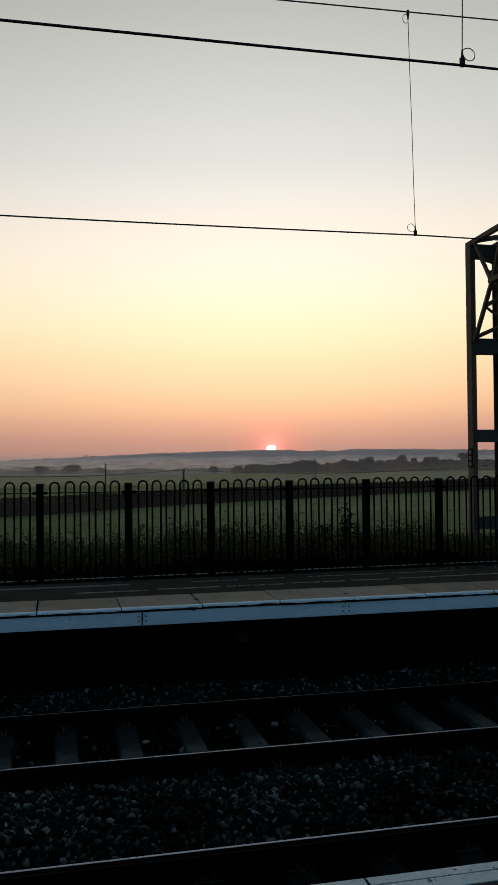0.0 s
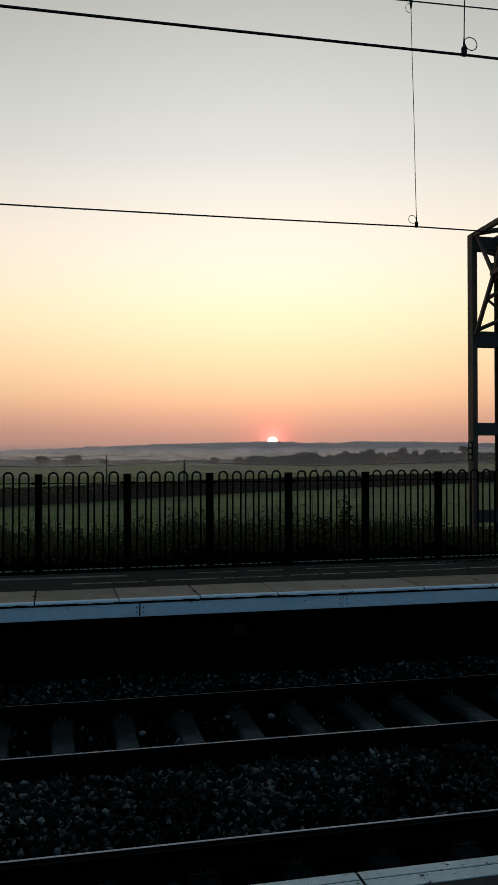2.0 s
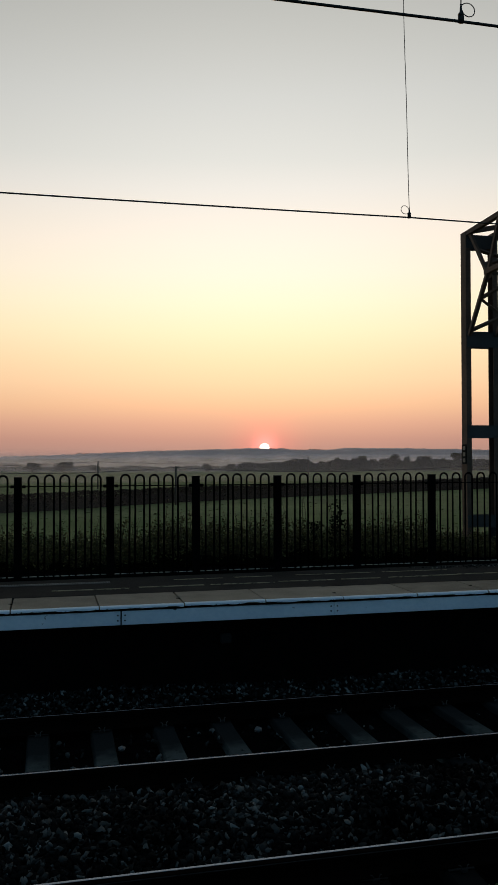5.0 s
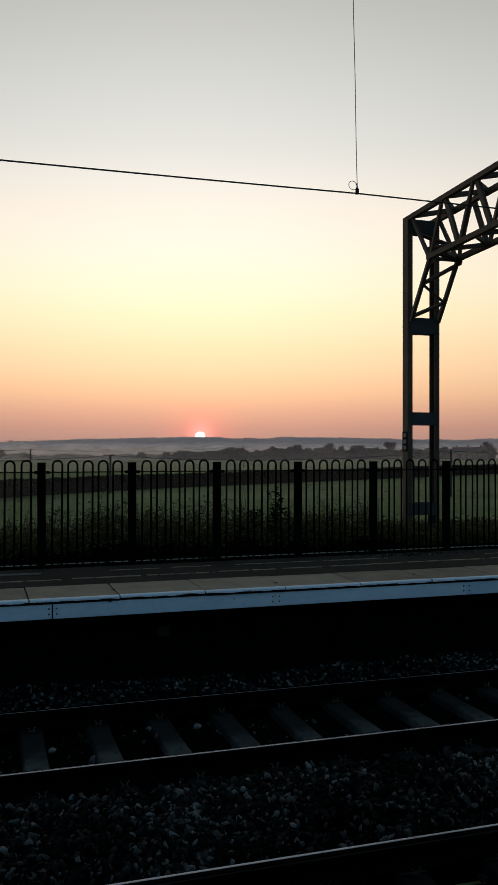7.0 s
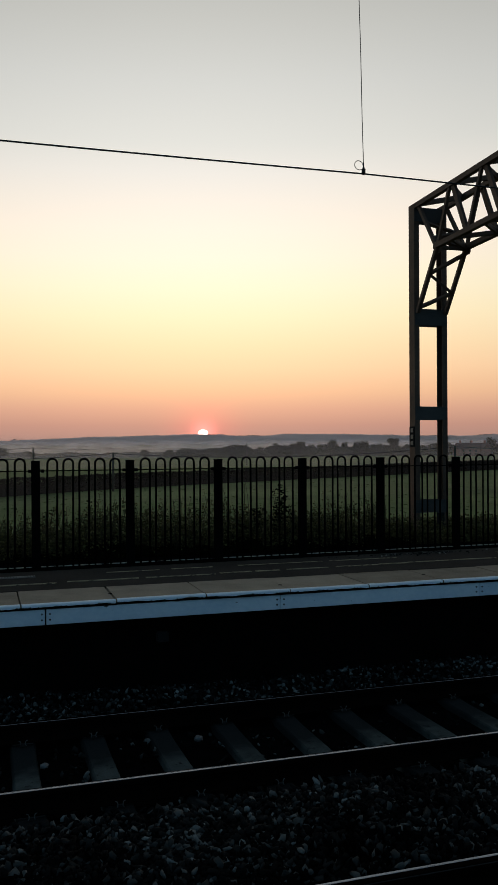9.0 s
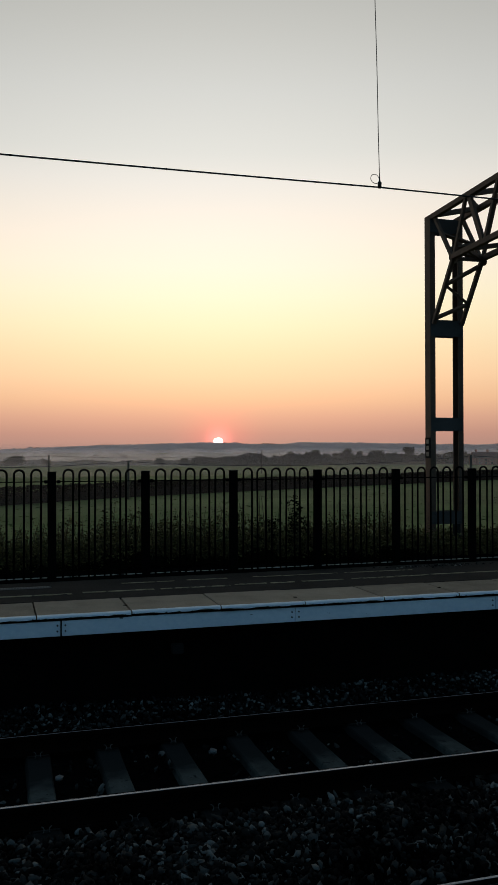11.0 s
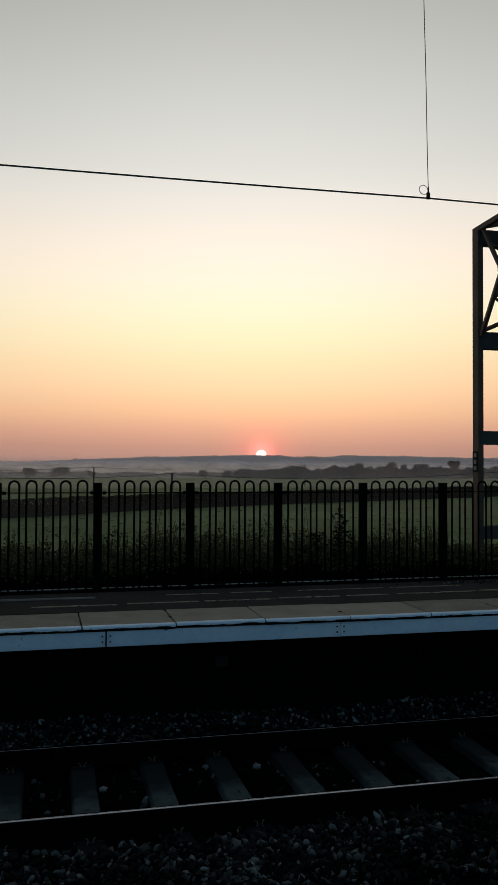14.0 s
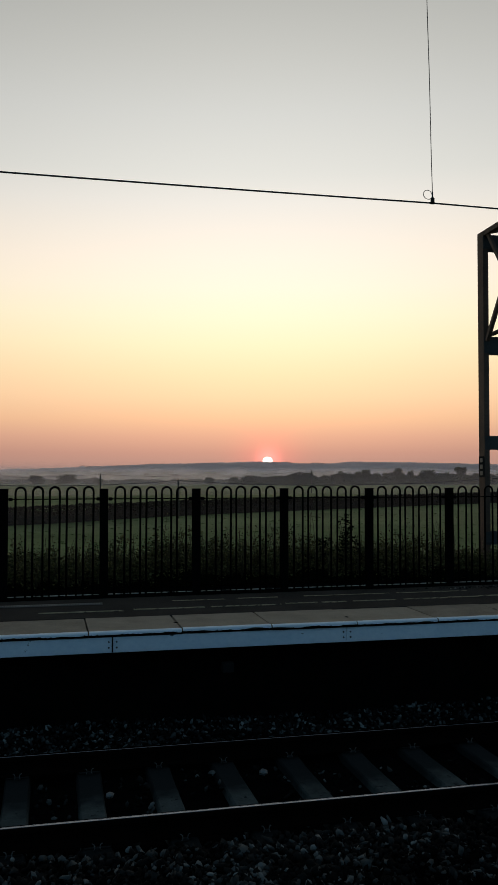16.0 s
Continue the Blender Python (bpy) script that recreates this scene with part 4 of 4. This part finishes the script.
for yb in (y_bot[0], y_bot[-1]):
    part("cross_bar", Shape().bar((GX[0], yb, BOTZ), (GX[1], yb, BOTZ), 0.05, 0.05), M_gantry, gan)
    for gx in GX:
        part("gusset_plate", Shape().box(gx + 0.018, gx + 0.026, yb - 0.10, yb + 0.10, BOTZ - 0.09, BOTZ + 0.09, 0.03, "x"), M_gantry, gan, "riveted gusset plate")
part("cable_cover", Shape().box(7.36, 7.49, GY - 0.16, GY - 0.10, -0.15, 0.39, 0.012), M_box, gan, "black cable cover at the column foot")
pl = part("number_plate", Shape().box(6.968, 6.9775, GY - 0.088, GY + 0.080, 1.48, 1.82, 0.012, "x"), M_plate, gan, "dark plate with pale marks")
for k in range(3):
    zc = 1.755 - 0.105 * k
    part("plate_mark", Shape().box(6.9645, 6.968, GY - 0.045, GY + 0.035, zc - 0.034, zc + 0.034, 0.010, "x"), M_plate_bar, pl)

# ---------------------------------------------------------------- overhead wires


def contact_z(x, base, first, sag):
    """The wire hangs a little between its droppers."""
    u = ((x - first) / 7.5) % 1.0
    return base + 0.0042 * max(-40.0, min(40.0, x - first)) - sag * 4 * u * (1 - u)


def messenger_z(x, base):
    u = (x + 23) % 60
    u = u if u < 30 else 60 - u
    return base + 0.00048 * u * u


def wire_thing(y, z0, zm, first, turn, wr, mr, sag, lean):
    w = thing("overhead_line", (0, y, z0), "dark contact wire hung from a carrier wire by droppers", "overhead wire", "overhead lines")
    xs_w = [first - 60 + 0.75 * i for i in range(177)]
    g = 1.0
    part("contact_wire", Shape().tube([(x, y, contact_z(x, z0, first, sag)) for x in xs_w], wr, 8), M_wire, w, "", True)
    part("carrier_wire", Shape().tube([(x, y, messenger_z(x, zm)) for x in xs_w], mr, 8), M_wire, w, "", True)
    for dx in [first + 7.5 * i for i in range(-4, 6)]:
        zb, zt = contact_z(dx, z0, first, sag), messenger_z(dx + lean, zm)
        dsh = Shape()
        n = 10
        dsh.tube([(dx + lean * k / n, y + 0.003 * math.sin(k), zb + 0.09 + (zt - zb - 0.16) * k / n) for k in range(n + 1)], 0.0037, 6)
        d = part("dropper", dsh, M_wire, w, "thin hanging dropper wire", True)
        cl = Shape()
        cl.tube([(dx, y, zb - 0.008), (dx, y, zb + 0.02), (dx, y, zb + 0.045 * g), (dx, y, zb + 0.06 * g), (dx, y, zb + 0.10 * g)], [0.013 * g, 0.014 * g, 0.012 * g, 0.008 * g, 0.005], 8)
        cl.box(dx - 0.015, dx + 0.015, y - 0.009, y + 0.009, zb - 0.008, zb + 0.045)
        cl.tube([(dx - 0.024, y - 0.012, zb + 0.034), (dx + 0.014, y - 0.012, zb + 0.034)], 0.003, 6)
        part("clamp", cl, M_wire, d, "dropper clamp", True)
        ring = [(dx + turn * (0.043 + 0.043 * math.cos(a)), y + 0.01 * math.sin(a / 2), zb + 0.072 + 0.043 * math.sin(a)) for a in [2 * math.pi * k / 24 - math.pi * 0.9 for k in range(23)]]
        part("wire_loop", Shape().tube([(dx, y, zb + 0.1)] * 0 + ring, 0.003, 6), M_wire, d, "curled wire end", True)
        tx = dx + lean
        ct = Shape().tube([(tx, y, zt + 0.016), (tx, y, zt - 0.02), (tx, y, zt - 0.06), (tx, y, zt - 0.09)], [0.014, 0.017, 0.010, 0.004], 8)
        part("clamp", ct, M_wire, d, "dropper clamp", True)
        ring = [(tx - 0.025 + 0.033 * math.cos(a), y, zt - 0.075 + 0.045 * math.sin(a)) for a in [2 * math.pi * k / 20 for k in range(18)]]
        part("wire_loop", Shape().tube(ring, 0.003, 6), M_wire, d, "curled wire end", True)
    return w


wire_thing(-1.49, 3.9274, 5.906, 3.40, -1, 0.0075, 0.0075, 0.017, -0.05)
wire_thing(-4.75, 4.0535, 6.05, 2.25, 1, 0.0085, 0.0075, 0.010, 0.055)

# ---------------------------------------------------------------- plants behind the fence


def leaf(sh, p, d, size, r):
    """A small folded leaf."""
    d = Vector(d).normalized()
    s = d.cross(Vector((r.uniform(-1, 1), r.uniform(-1, 1), r.uniform(-0.3, 1)))).normalized()
    n = d.cross(s)
    p = Vector(p)
    a, b = p + d * size * 0.5 + s * size * 0.3 + n * size * 0.1, p + d * size * 0.5 - s * size * 0.3 + n * size * 0.1
    sh.add([p, a, p + d * size, b], [(0, 1, 2), (0, 2, 3)])


def plant(leaves, stems, r, x, y, z, h, lean, nleaf, lsize, bushy=0.1):
    pts = []
    n = 6
    ax, ay = r.uniform(-lean, lean), r.uniform(-lean, lean)
    for k in range(n + 1):
        u = k / n
        pts.append(Vector((x + ax * u * u * h + 0.01 * math.sin(5 * u + x), y + ay * u * u * h, z + h * u * (1 - 0.12 * u * abs(ax)))))
    stems.tube(pts, [0.006 * (1 - 0.75 * k / n) + 0.001 for k in range(n + 1)], 3)
    for k in range(nleaf):
        u = 1 - 0.80 * r.random() ** 1.25
        i = min(n - 1, int(u * n))
        p = pts[i].lerp(pts[i + 1], u * n - i)
        a = r.uniform(0, 2 * math.pi)
        out = bushy * (1.15 - u) * r.uniform(0.2, 1.0)
        q = p + Vector((math.cos(a) * out, math.sin(a) * out, r.uniform(-0.02, 0.05)))
        leaf(leaves, q, (math.cos(a), math.sin(a), r.uniform(-0.4, 0.8)), lsize * r.uniform(0.6, 1.4), r)


def weed_height(x):
    h = 0.34 + 0.20 * noise.noise((x * 0.8, 2.0, 0)) + 0.14 * noise.noise((x * 2.3, 7.0, 0))
    h += 0.12 * math.exp(-((x - 3.0) / 1.6) ** 2) - 0.25 * smooth(6.0, 8.0, x)
    return max(0.16, h)


r7 = random.Random(7)
lv, st, sd = Shape(), Shape(), Shape()
for k in range(3600):
    x = r7.uniform(-6, 13)
    if -2.5 > x and r7.random() < 0.5:
        continue
    y = 2.95 + 2.6 * r7.random() ** 1.2
    h = weed_height(x) * (0.42 + 0.95 * r7.random() ** 1.7) * (1.0 - 0.06 * (y - 3)) + 0.06
    plant(lv, st, r7, x, y, -0.12, h + 0.1, 0.25, r7.randint(18, 32), 0.046, 0.12)
for k in range(640):
    x = r7.uniform(-5, 12)
    y = 2.95 + 1.6 * r7.random()
    h = weed_height(x) * (0.9 + 1.1 * r7.random() ** 2) + 0.14
    plant(lv, st, r7, x, y, -0.12, h, 0.18, r7.randint(6, 14), 0.032, 0.05)
    for q in range(6):
        leaf(sd, (x + r7.uniform(-0.03, 0.03), y + r7.uniform(-0.03, 0.03), h - 0.12 - q * 0.02), (r7.uniform(-1, 1), r7.uniform(-1, 1), 0.6), 0.022, r7)
# near-black mound: the shade low among the weeds put into its colour
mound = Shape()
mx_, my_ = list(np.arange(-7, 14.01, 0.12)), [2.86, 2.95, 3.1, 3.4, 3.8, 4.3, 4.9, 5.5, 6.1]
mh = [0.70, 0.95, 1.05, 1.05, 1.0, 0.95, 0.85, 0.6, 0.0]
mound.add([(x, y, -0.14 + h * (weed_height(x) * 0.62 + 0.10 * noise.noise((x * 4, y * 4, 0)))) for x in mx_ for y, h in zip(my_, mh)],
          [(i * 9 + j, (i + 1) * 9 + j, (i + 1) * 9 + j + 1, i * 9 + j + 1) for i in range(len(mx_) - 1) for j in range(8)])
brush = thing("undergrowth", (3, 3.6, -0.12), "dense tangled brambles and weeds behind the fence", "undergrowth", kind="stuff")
part("weed_thicket", mound, M_thicket, brush, "inner growth with the shade among the stems in its colour")
part("weed_leaves", lv, M_leaf, brush)
part("weed_stems", st, M_stem, brush)
part("seed_heads", sd, M_seed, brush)

for px, py, ph, nl in ((4.33, 3.45, 1.0, 190), (4.08, 3.6, 0.64, 150), (3.88, 3.55, 0.50, 110), (4.52, 3.5, 0.58, 120), (3.2, 3.55, 0.90, 60), (1.85, 3.6, 0.86, 55), (5.9, 3.6, 0.74, 60), (1.0, 3.5, 0.72, 50), (-0.3, 3.5, 0.70, 55), (2.55, 3.45, 0.78, 50)):
    l2, s2 = Shape(), Shape()
    w = thing("tall_weed", (px, py, -0.12), "tall dark leafy weed standing behind the fence", "weed", "tall weeds")
    for q in range(3 if nl < 100 else 5):
        plant(l2, s2, r7, px + r7.uniform(-0.06, 0.06), py + r7.uniform(-0.06, 0.06), -0.12, (ph + 0.12) * r7.uniform(0.70, 1.0), 0.07 if nl > 100 else 0.14, nl // 3, 0.052 if nl > 100 else 0.046, 0.10 if nl > 100 else 0.06)
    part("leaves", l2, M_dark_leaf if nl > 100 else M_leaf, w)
    part("stem", s2, M_stem, w)

# ---------------------------------------------------------------- field tufts
n_t = 1900
tr_ = np.random.default_rng(11)
d_t = 45 + 260 * tr_.random(n_t) ** 1.4
ang = tr_.uniform(-0.18, 0.75, n_t)
tv, tf = [], []
for i in range(n_t):
    yb = d_t[i] - 9
    xb = d_t[i] * math.tan(ang[i]) if abs(ang[i]) < 1.4 else 0
    zb = ground_z(xb, yb)
    for q in range(4):
        a = tr_.uniform(0, 6.28)
        w, h = tr_.uniform(0.15, 0.5), tr_.uniform(0.03, 0.09)
        ox, oy = tr_.uniform(-0.3, 0.3, 2)
        k = len(tv)
        c, s = math.cos(a) * w, math.sin(a) * w * 0.4
        tv += [(xb + ox - c, yb + oy - s, zb - 0.02), (xb + ox + c, yb + oy + s, zb - 0.02), (xb + ox + c * 0.3 + tr_.uniform(-0.05, 0.05), yb + oy, zb + h)]
        tf.append((k, k + 1, k + 2))
tagged(new("grass_tufts", big_mesh("grass_tufts", np.array(tv), np.array(tf), M_grass)), "coarse grass tufts scattered over the meadow", "grass", kind="stuff")

# ---------------------------------------------------------------- hedge, woods, trees


def hedge_y(x):
    if x < 0:
        return 110 + 0.5 * x
    if x > 97:
        return 173.9 + 0.5 * (x - 97)
    return 110 + 0.93 * x - 0.0028 * x * x


def clumps(n, sample, size, seed):
    """Many small crossed leaf clumps round the places that sample() gives."""
    g = np.random.default_rng(seed)
    c = np.array([sample(g) for _ in range(n)])
    m = 5
    v = g.normal(size=(n, m, 3))
    v /= np.linalg.norm(v, axis=2)[:, :, None]
    v *= (size * g.uniform(0.5, 1.3, (n, m)))[:, :, None]
    v += c[:, None, :]
    f = np.array([(0, 1, 2), (0, 2, 3), (0, 3, 4), (1, 2, 4)])
    return v.reshape(-1, 3), (f[None] + m * np.arange(n)[:, None, None]).reshape(-1, 3)


def in_hedge(g):
    x = g.uniform(-70, 190)
    h = 2.4 + 0.002 * max(0.0, min(x, 120.0)) + 0.2 * noise.noise((x * 0.12, 1.0, 0)) + 0.2 * noise.noise((x * 0.5, 4.0, 0))
    z = h * g.random() ** 0.7
    y = hedge_y(x) + g.normal() * 0.8 * (1.15 - z / 4)
    return (x, y, ground_z(x, hedge_y(x)) + z)


v, fcs = clumps(70000, in_hedge, 0.17, 3)
tagged(new("hedge", big_mesh("hedge", v, fcs, M_hedge)), "long dark field hedge across the meadow", "hedge", kind="stuff")
core = Shape()
hxx = list(np.arange(-70, 191, 3.0))
sec = [(-0.7, 0.0), (-0.8, 1.1), (-0.3, 1.7), (0.3, 1.7), (0.8, 1.1), (0.7, 0.0)]
core.add([(x, hedge_y(x) + a, ground_z(x, hedge_y(x)) - 0.1 + b) for x in hxx for a, b in sec],
         [(i * 6 + j, (i + 1) * 6 + j, (i + 1) * 6 + j + 1, i * 6 + j + 1) for i in range(len(hxx) - 1) for j in range(5)])
tagged(new("hedge_core", core.mesh("hedge_core", M_hedge)), "dark inner growth of the field hedge", "hedge", kind="stuff")


def in_far_hedges(g):
    k = g.integers(0, 3)
    if k == 0:
        x, y, h = g.uniform(-98, 176), 557.0, 2.7
    elif k == 1:
        x, y, h = g.uniform(118, 330), 512.0, 4.8
    else:
        x, y, h = g.uniform(150, 360), 522.0, 6.4
    h *= 1 + 0.55 * noise.noise((x * 0.06, y, 0)) + 0.35 * noise.noise((x * 0.23, y, 2.0))
    return (x, y + g.normal() * 2.5, ground_z(x, y) + h * g.random() ** 0.6)


wcore = Shape()
for xa, xb, yw, hw in ((-98, 176, 558.0, 2.7), (118, 330, 513.0, 4.8), (150, 360, 523.0, 6.4)):
    cxs = list(np.arange(xa, xb + 0.1, 2.0))
    wcore.add([(x, yw + a, ground_z(x, yw) - 0.2 + b * hw * (0.62 + 0.3 * noise.noise((x * 0.06, yw - 1, 0)) + 0.2 * noise.noise((x * 0.23, yw - 1, 2.0)))) for x in cxs for a, b in ((-1.6, 0), (-1.2, 0.8), (0, 1.0), (1.2, 0.8), (1.6, 0))],
              [(i * 5 + j, (i + 1) * 5 + j, (i + 1) * 5 + j + 1, i * 5 + j + 1) for i in range(len(cxs) - 1) for j in range(4)])
tagged(new("woods_core", wcore.mesh("woods_core", M_tree)), "dark inner growth of the far woods", "woods", kind="stuff")
v, fcs = clumps(24000, in_far_hedges, 0.8, 4)
tagged(new("far_woods", big_mesh("far_woods", v, fcs, M_tree)), "dark hedgerows and low woods beyond the meadow", "woods", kind="stuff")


def tree(x, y, top, width, seed):
    r = random.Random(seed)
    z0 = ground_z(x, y) - 0.2
    h = top - z0
    t = thing("tree", (x, y, z0), "dark rounded tree standing in the morning mist", "tree", "trees beyond the meadow")
    sh = Shape()
    sh.tube([(x, y, z0), (x + 0.1, y, z0 + h * 0.3), (x - 0.1, y, z0 + h * 0.55), (x, y, z0 + h * 0.8)], [h * 0.035, h * 0.025, h * 0.016, h * 0.005], 7)
    tips = []
    for k in range(14):
        a = k * 2.4 + r.random()
        u = r.uniform(0.12, 0.72)
        reach = width * 0.5 * r.uniform(0.45, 0.85) * (1.0 if u < 0.55 else 0.7)
        e = Vector((x + math.cos(a) * reach, y + math.sin(a) * reach, z0 + h * min(0.88, u + r.uniform(0.08, 0.25))))
        s = Vector((x, y, z0 + h * u))
        sh.tube([s, s.lerp(e, 0.5) + Vector((0, 0, 0.03 * h)), e], [h * 0.012, h * 0.008, h * 0.003], 5)
        tips.append((e, width * r.uniform(0.14, 0.24)))
    tips += [(Vector((x + r.uniform(-0.15, 0.15) * width, y, z0 + h * r.uniform(0.6, 0.88))), width * r.uniform(0.16, 0.25)) for _ in range(5)]
    part("trunk", sh, M_bark, t, "", True)
    org = Vector((x, y, z0))

    def near_tip(g):
        e, rad = tips[g.integers(0, len(tips))]
        d = g.normal(size=3)
        d /= np.linalg.norm(d)
        q = rad * g.random() ** 0.35
        p = e + Vector(d) * q - org
        return (p.x, p.y, p.z if p.z < h else h - 0.6 * (p.z - h) * g.random())
    v, fcs = clumps(1500, near_tip, width * 0.042, seed)
    o = new("crown", big_mesh("crown", v, fcs, M_tree))
    o.parent = t
    return t


EYE_LINE = 1.6
NEAR_TREES = ((-8.8, 0.0, 9.5), (9.1, 0.6, 11), (27.3, -1.4, 5.5), (94.9, -0.6, 6.5), (110.9, -0.9, 7.5), (138, 0.1, 10), (159, 1.8, 7.5), (181, 3.2, 7), (190, 2.8, 7), (196.5, 3.9, 9),
              (204, 2.2, 8), (217.7, 5.3, 8.5), (227.5, 3.8, 6.5), (241.5, 3.9, 12), (250, 2.4, 8), (263.8, 6.0, 10), (277, 1.4, 8), (296, 2.2, 9), (306, 3.2, 8), (342, 6.8, 11), (352, 5.4, 11))
FAR_TREES = ((-1, 0.4, 5), (-22.6, -0.2, 13), (-36, 0.6, 11), (46.4, -1.1, 6.5), (56.6, 1.8, 5.5), (73, 0.9, 6.5), (84, -0.6, 7), (120, 0.2, 7))
for k, (x, top, w) in enumerate(NEAR_TREES):
    tree(x, 500 + 4 * math.sin(k * 2.1), top, w, 100 + k)
for k, (x, top, w) in enumerate(FAR_TREES):
    q = 1.3
    tree(x * q, 509 * q - 9, EYE_LINE + (top - EYE_LINE) * q, w * q, 140 + k)


def on_ridge(g):
    """Copses along the crest of the hills."""
    while True:
        x = g.uniform(-450, 2700)
        d = noise.noise((x * 0.011, 2.2, 0)) + 0.6 * noise.noise((x * 0.045, 6.0, 0))
        if d > -0.15:
            break
    return (x, 3495, ridge_z(x) + g.uniform(-3.0, 1.0 + 5.0 * max(0.0, d)))


v, fcs = clumps(6000, on_ridge, 2.6, 17)
tagged(new("ridge_woods", big_mesh("ridge_woods", v, fcs, M_hill)), "dark copses along the crest of the far hills", "woods", kind="stuff")

# ---------------------------------------------------------------- poles with cables


def pole(x, y, top, label, h=None):
    z0 = ground_z(x, y) - 0.3
    p = thing("utility_pole", (x, y, z0), label, "pole", "poles in the meadow")
    part("pole_shaft", Shape().tube([(x, y, z0), (x + 0.02, y, (z0 + top) / 2), (x + 0.03, y, top)], [0.19, 0.17, 0.15], 8), M_pole, p, "", True)
    part("insulator", Shape().tube([(x, y - 0.14, top - 0.35), (x, y - 0.14, top - 0.15)], [0.05, 0.03], 6), M_plate_bar, p, "small pale insulator")
    return Vector((x, y - 0.05, top - 0.15))


def cable(a, b, sag, n=16):
    pts = [a.lerp(b, i / n) - Vector((0, 0, sag * 4 * (i / n) * (1 - i / n))) for i in range(n + 1)]
    solid("cable", Shape().tube(pts, 0.05, 5), M_wire, "thin dark cable sagging between wooden poles", "cable", "cables over the meadow", loc=tuple(a), smooth=True)


pB = pole(19.2, 120, 0.62, "short dark wooden pole beside the hedge")
pD = pole(65, 98, 1.42, "dark wooden pole standing in the meadow")
pE = pole(-27, 142, 0.9, "dark wooden pole standing in the meadow")
pF = pole(111, 76, 1.6, "dark wooden pole standing in the meadow")
cable(pE, pB, 1.1)
cable(pB, pD, 1.0)
cable(pD, pF, 0.8)
pA = pole(11.9, 200, 1.40, "thin wooden pole behind the hedge")
pC = pole(91, 280, 2.9, "tall wooden pole in the far meadow")
pG = pole(-70, 170, 1.2, "thin wooden pole behind the hedge")
cable(pA, pC, 1.3)
cable(pG, pA, 1.0)

# ---------------------------------------------------------------- far house
hz = ground_z(306, 470) - 0.2
ho = thing("house", (306, 472, hz), "distant red brick house with a tiled roof and chimneys", "house")
part("house_wall", Shape().box(295, 318, 468, 477, hz, -1.2), M_house, ho, "red brick walls")
part("roof", Shape().prism([(467.4, -1.2), (477.6, -1.2), (472.5, 2.9)], "x", 294.4, 318.6), M_roof, ho, "brown tiled roof")
part("gable", Shape().prism([(309, -1.2), (316, -1.2), (312.5, 1.9)], "y", 464.5, 472.5), M_roof, ho, "tiled cross gable")
part("gable_wall", Shape().box(309.4, 315.6, 465, 467.9, hz, -1.22), M_house, ho, "red brick wing")
for cx in (297.5, 306, 316):
    part("chimney", Shape().box(cx - 0.6, cx + 0.6, 472, 473, 1.6, 4.4, 0.05), M_house, ho, "brick chimney")
for wx in (297.5, 302, 306.5):
    for wz in (hz + 0.9, hz + 2.9):
        wpart = part("window", Shape().box(wx - 0.6, wx + 0.6, 467.93, 467.99, wz, wz + 1.2), M_glass, ho, "dark window pane")
        part("window_sill", Shape().box(wx - 0.75, wx + 0.75, 467.85, 467.99, wz - 0.12, wz - 0.01), M_kerb, wpart)
